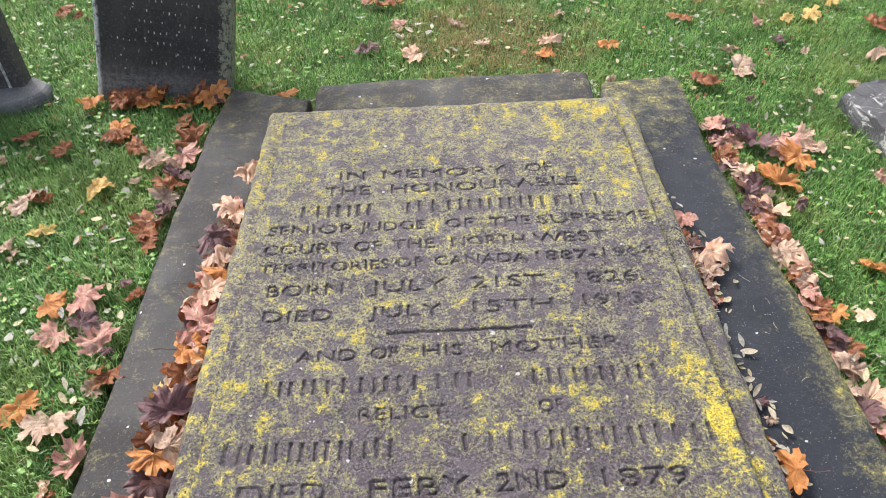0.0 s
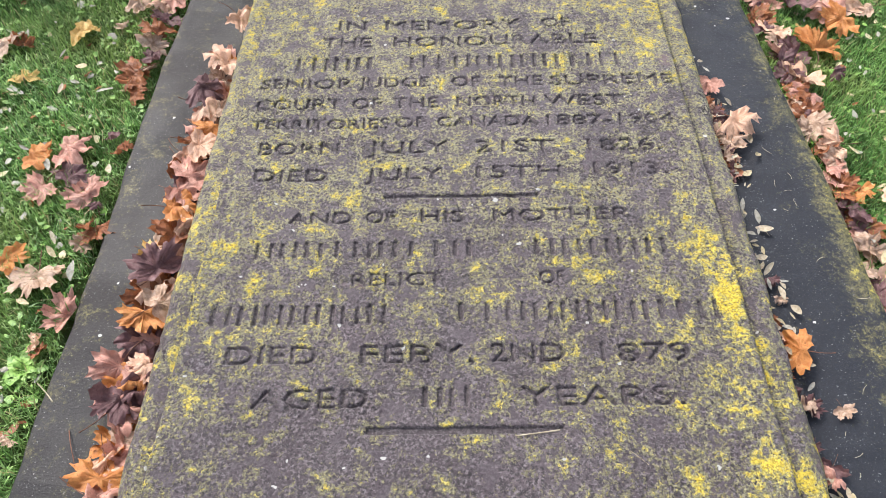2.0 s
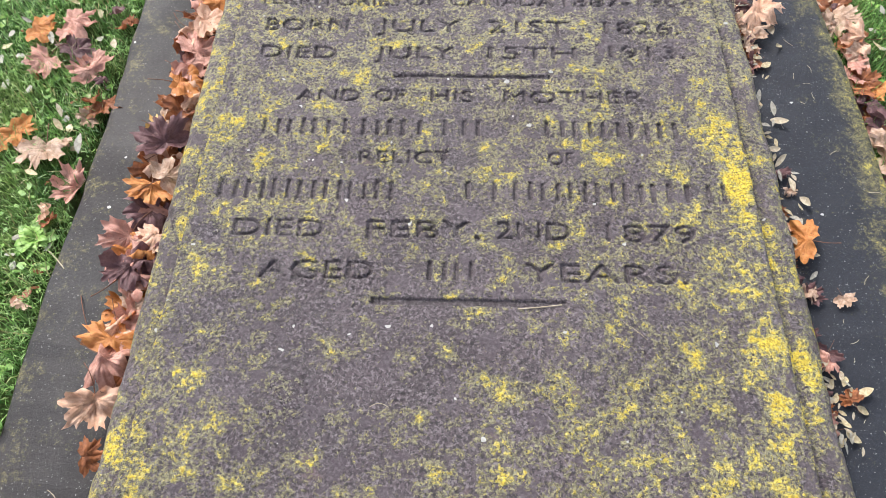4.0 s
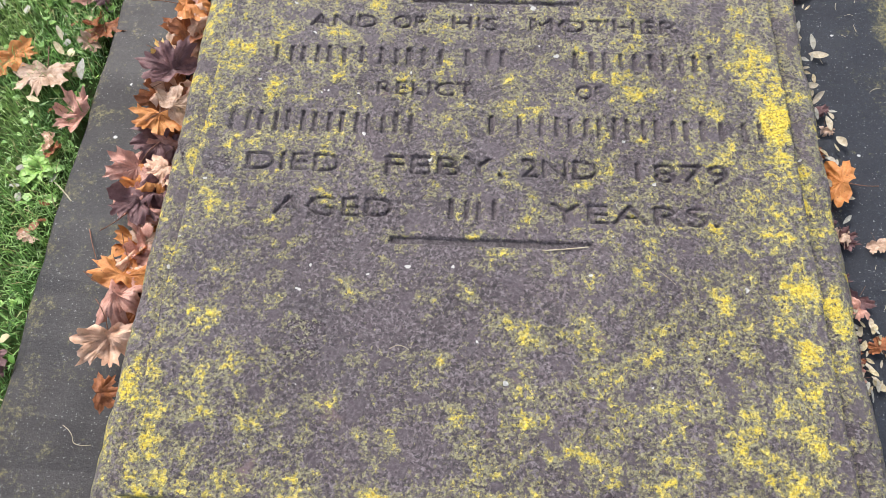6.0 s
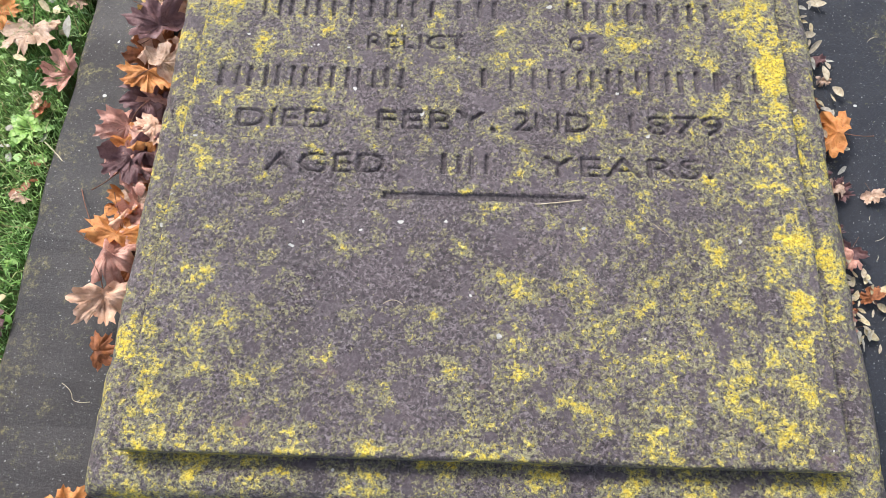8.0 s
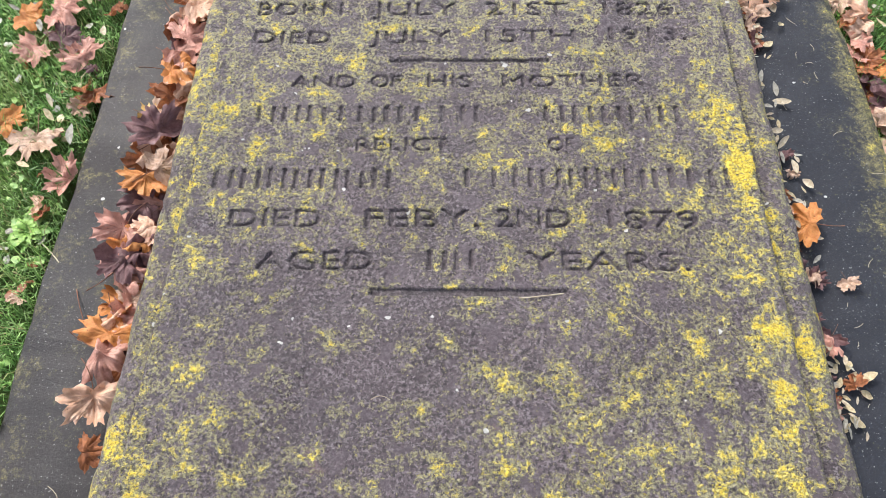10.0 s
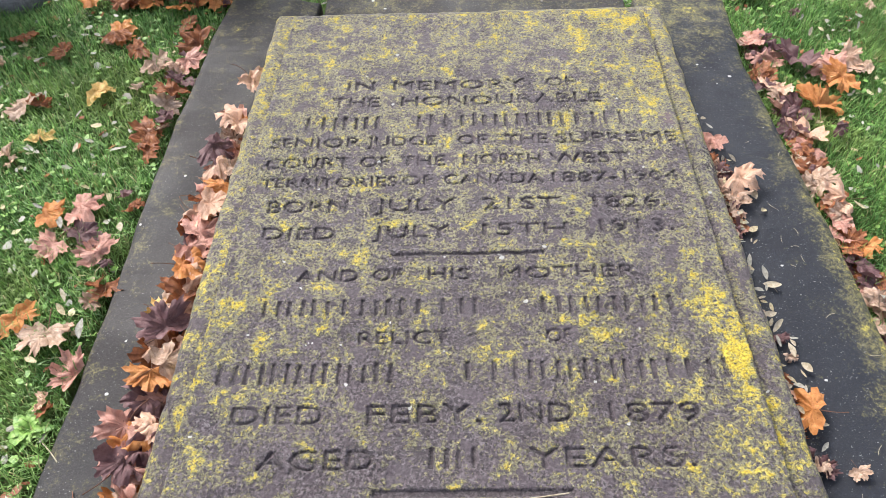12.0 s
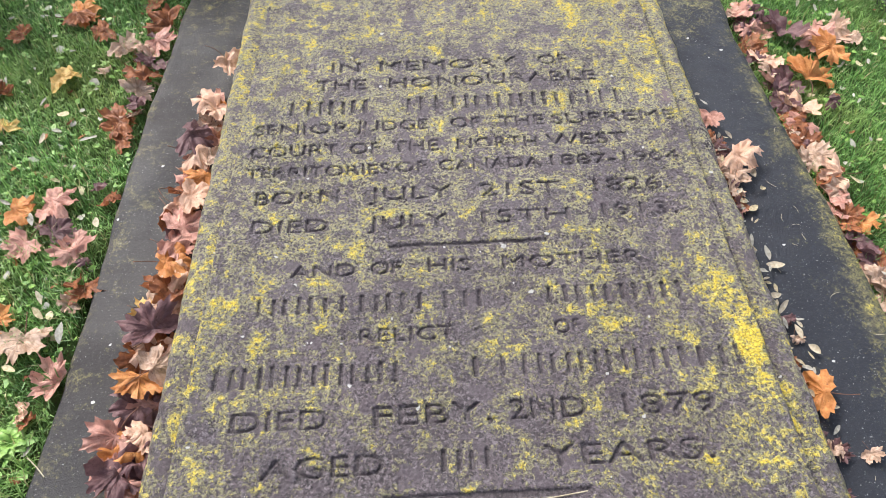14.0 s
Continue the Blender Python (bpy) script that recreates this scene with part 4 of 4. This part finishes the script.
for i in range(64):
    y = rnd.choice((rnd.uniform(0.14, 0.42), rnd.uniform(-0.36, 0.14), rnd.uniform(-0.70, -0.52)))
    put_leaflet(rnd.uniform(0.603, 0.636), y, rnd.uniform(0.020, 0.042), 0.066 + rnd.uniform(0, 0.016), "in the drift beside the ledger", rnd.choice((0, 1, 2, 4, 5, 7)))
for i in range(26):
    put_leaf(rnd.uniform(0.604, 0.632), rnd.choice((rnd.uniform(0.16, 0.48), rnd.uniform(-0.66, 0.1))), rnd.uniform(0.025, 0.048), rnd.choice((2, 3, 3, 5, 6)), 0.065, 24, 1.5, "crumpled on the wet kerb", "leaves on the right kerb")
for x, y, s in LAWN_LEAFLETS:
    put_leaflet(x, y, s, float(lawn_z(x, y)) + 0.008, "lying in the grass")


strew = random.Random(77)


def lawn_spot():
    """A place on the lawn near the grave, clear of its stones."""
    while True:
        x, y = strew.choice((strew.uniform(-1.6, -0.87), strew.uniform(0.90, 1.7), strew.uniform(-1.7, 1.9))), strew.uniform(-0.6, 2.3)
        if (abs(x) > 0.88 or y > 1.33) and not (-1.85 < x < -0.76 and 1.18 < y < 1.5):
            return x, y


for i in range(110):
    x, y = lawn_spot()
    put_leaflet(x, y, strew.uniform(0.026, 0.062), float(lawn_z(x, y)) + strew.uniform(-0.006, 0.004), "lying in the grass", strew.choice((0, 1, 1, 4, 4, 7, 7, 2, 5, 8)))
for i in range(62):
    x, y = lawn_spot()
    put_leaf(x, y, strew.uniform(0.030, 0.066), strew.choice((2, 2, 3, 5, 5, 5, 4, 0, 6)), float(lawn_z(x, y)) - 0.014, 24, strew.choice((0.8, 1.5, 1.5)), "curled in the grass", "leaves on the lawn")


def stick(name, pts, r, material, label, category):
    cu = bpy.data.curves.new(name, "CURVE")
    cu.dimensions, cu.bevel_depth, cu.bevel_resolution, cu.resolution_u = "3D", r, 1, 4
    sp = cu.splines.new("NURBS")
    sp.points.add(len(pts) - 1)
    for p, q in zip(sp.points, pts):
        p.co = (*q, 1)
    sp.use_endpoint_u, sp.order_u = True, 3
    cu.materials.append(material)
    return tagged(new(name, cu), label, category)


stick("twig", ((-0.760, -0.43, 0.073), (-0.745, -0.46, 0.082), (-0.730, -0.49, 0.080), (-0.715, -0.53, 0.074)), 0.0010, STEM, "thin brown leaf stalk on the dark kerb", "twig")
stick("twig", ((-0.72, -0.79, 0.0725), (-0.70, -0.80, 0.074), (-0.695, -0.825, 0.073), (-0.665, -0.82, 0.0725)), 0.0005, STRAW, "thin pale forked twig on the kerb", "twig")
stick("twig", ((-0.85, -0.335, 0.075), (-0.83, -0.35, 0.074), (-0.81, -0.372, 0.072)), 0.0012, STRAW, "thin pale grass stalk on the kerb", "twig")
stick("straw", ((0.070, -0.497, 0.201), (0.10, -0.495, 0.203), (0.145, -0.488, 0.202)), 0.0012, STRAW, "dry pale straw in the carved rule", "straw")
stick("straw", ((0.245, -0.515, 0.201), (0.27, -0.535, 0.203), (0.285, -0.55, 0.201)), 0.0006, STRAW, "dry pale straw on the slab", "straw")
stick("straw", ((-0.17, -0.672, 0.2005), (-0.155, -0.660, 0.203), (-0.14, -0.672, 0.2005)), 0.0006, STRAW, "dry pale straw on the slab", "straw")
stick("straw", ((0.02, 0.286, 0.2005), (0.035, 0.288, 0.204), (0.075, 0.286, 0.201)), 0.0012, STRAW, "dry pale stalk lying across carved letters", "straw")
for i in range(22):
    x, y, a, l = rnd.uniform(0.66, 0.83), rnd.uniform(-0.85, 0.5), rnd.uniform(0, 6.28), rnd.uniform(0.004, 0.014)
    stick("straw", ((x, y, 0.0655), (x + l * math.cos(a), y + l * math.sin(a), 0.068), (x + 2 * l * math.cos(a + 0.4), y + 2 * l * math.sin(a + 0.4), 0.0655)), 0.00045, STRAW, "short pale straw on the wet kerb", "straw")


# ---------------------------------------------------------------- the weed, litter and grass
def build_weed(x, y, z):
    ob = tagged(new("weed"), "small bright green rosette weed in the lawn", "plant")
    ob.location = (x, y, z)
    for i in range(19):
        n, verts, faces = 7, [], []
        length, a = rnd.uniform(0.036, 0.062) * (1 - 0.022 * i), i * 2.4
        up = 0.25 + 0.065 * i
        for k in range(n + 1):
            t = k / n
            half = length * (0.03 + 0.24 * max(0, math.sin(math.pi * min(1, t * 0.86 + 0.08))) ** 1.4) * (1 if t > 0.3 else 0.35) * (1 + 0.12 * math.sin(k * 2.7))
            for q in (-1, -0.5, 0, 0.5, 1):
                verts.append((half * q, length * t, length * (up * t - 0.7 * up * t * t) + abs(q) * half * 0.25))
        for k in range(n):
            faces += [(k * 5 + q, k * 5 + q + 1, k * 5 + q + 6, k * 5 + q + 5) for q in range(4)]
        part("leaf", mesh_from("leaf", verts, faces, WEED), ob).matrix_basis = pose(0, 0, 0, 0, 0, math.degrees(a))


build_weed(-0.905, -0.295, 0.045)


def inside_stones(x, y):
    left = (x > -0.838 + 0.012 * np.clip(y, -1, 1) + 0.04 * np.clip(y - 0.6, 0, 1)) & (x < 0) & (y < 1.296) & (y > -1.36)
    right = (x < 0.848 - 0.012 * np.clip(y, -1, 1)) & (x >= 0) & (y < 1.275) & (y > -1.36)
    stones = (np.abs(x + 1.04) < 0.25) & (y > 1.335) & (y < 1.42)
    return left | right | stones


LAWN = ((-2.3, 2.3, -1.20, 1.25, 0.42), (-2.8, 2.8, 1.25, 3.10, 0.44), (-2.3, 2.3, -2.4, -1.20, 0.08), (-2.8, -2.3, -2.4, 1.25, 0.03), (2.3, 2.8, -2.4, 1.25, 0.03))


def scatter(n, rng):
    """Places on the lawn round the grave, thickest beside and behind the stones."""
    p = []
    for x0, x1, y0, y1, share in LAWN:
        x, y = rng.uniform(x0, x1, n * 2), rng.uniform(y0, y1, n * 2)
        keep = ~inside_stones(x, y)
        p.append(np.stack([x, y], 1)[keep][:int(n * share)])
    return np.concatenate(p)


def build_grass():
    rng = np.random.default_rng(11)
    p = scatter(430000, rng)
    n = len(p)
    a, lean = rng.uniform(0, 2 * np.pi, n), rng.uniform(0.2, 1.5, n)
    tuft = 0.7 + 0.6 * (0.5 + 0.5 * np.sin(p[:, 0] * 13 + 2 * np.sin(p[:, 1] * 9)) * np.sin(p[:, 1] * 15 + 1.5 * np.sin(p[:, 0] * 7)))
    length = rng.uniform(0.016, 0.050, n) * tuft
    width = rng.uniform(0.0007, 0.0019, n)
    base = np.stack([p[:, 0], p[:, 1], lawn_z(p[:, 0], p[:, 1]) - 0.030], 1)
    side = np.stack([-np.sin(a), np.cos(a), np.zeros(n)], 1) * width[:, None]
    out = np.stack([np.cos(a), np.sin(a), np.zeros(n)], 1)
    up = np.array([0, 0, 1.0])
    mid = base + (out * np.sin(lean * 0.5)[:, None] + up * np.cos(lean * 0.5)[:, None]) * (length * 0.55)[:, None]
    tip = mid + (out * np.sin(lean * 1.35)[:, None] + up * np.cos(lean * 1.35)[:, None]) * (length * 0.55)[:, None]
    v = np.stack([base - side, base + side, mid + side * 0.85, mid - side * 0.85, tip], 1).reshape(-1, 3)
    i = np.arange(n) * 5
    tri = np.stack([np.stack([i, i + 1, i + 2], 1), np.stack([i, i + 2, i + 3], 1), np.stack([i + 3, i + 2, i + 4], 1)], 1).reshape(-1, 3)
    tagged(new("grass", quick_mesh("grass", v, tri, GRASS, False)), "short wet green lawn grass", "grass", kind="stuff")


def build_litter():
    """Small scraps of pale and brown leaf among the grass."""
    rng = np.random.default_rng(12)
    for name, count, mats, lo, hi, label in (("leaf_litter", 1300, PALES[1], 0.004, 0.015, "small pale scraps of leaf in the grass"), ("leaf_litter", 900, PALES[2], 0.004, 0.014, "small yellowish scraps of leaf in the grass"),
                                             ("leaf_litter", 900, LEAVES[2], 0.005, 0.014, "small dark scraps of leaf in the grass"), ("clover", 7000, WEED, 0.004, 0.012, "small broad green lawn weeds among the grass")):
        p = scatter(int(count * 1.35), rng)
        n, k = len(p), 7
        th = np.arange(k) * 2 * np.pi / k
        s, a, q = rng.uniform(lo, hi, n), rng.uniform(0, 6.28, n), rng.uniform(0.4, 0.9, n)
        ex, ey = np.cos(th)[None] * s[:, None], np.sin(th)[None] * (s * q)[:, None] * rng.uniform(0.5, 1.3, (n, k))
        x = p[:, :1] + ex * np.cos(a)[:, None] - ey * np.sin(a)[:, None]
        y = p[:, 1:] + ex * np.sin(a)[:, None] + ey * np.cos(a)[:, None]
        z = lawn_z(p[:, :1], p[:, 1:]) - 0.010 + rng.uniform(-0.006, 0.004, (n, 1)) + 0.25 * ex * rng.uniform(-1.5, 1.5, (n, 1)) + rng.uniform(-0.002, 0.002, (n, k))
        v = np.stack([x, y, z], -1).reshape(-1, 3)
        tagged(new(name, quick_mesh(name, v, np.arange(n * k).reshape(n, k), mats, False)), label, "leaf litter", kind="stuff")


build_litter()
build_grass()
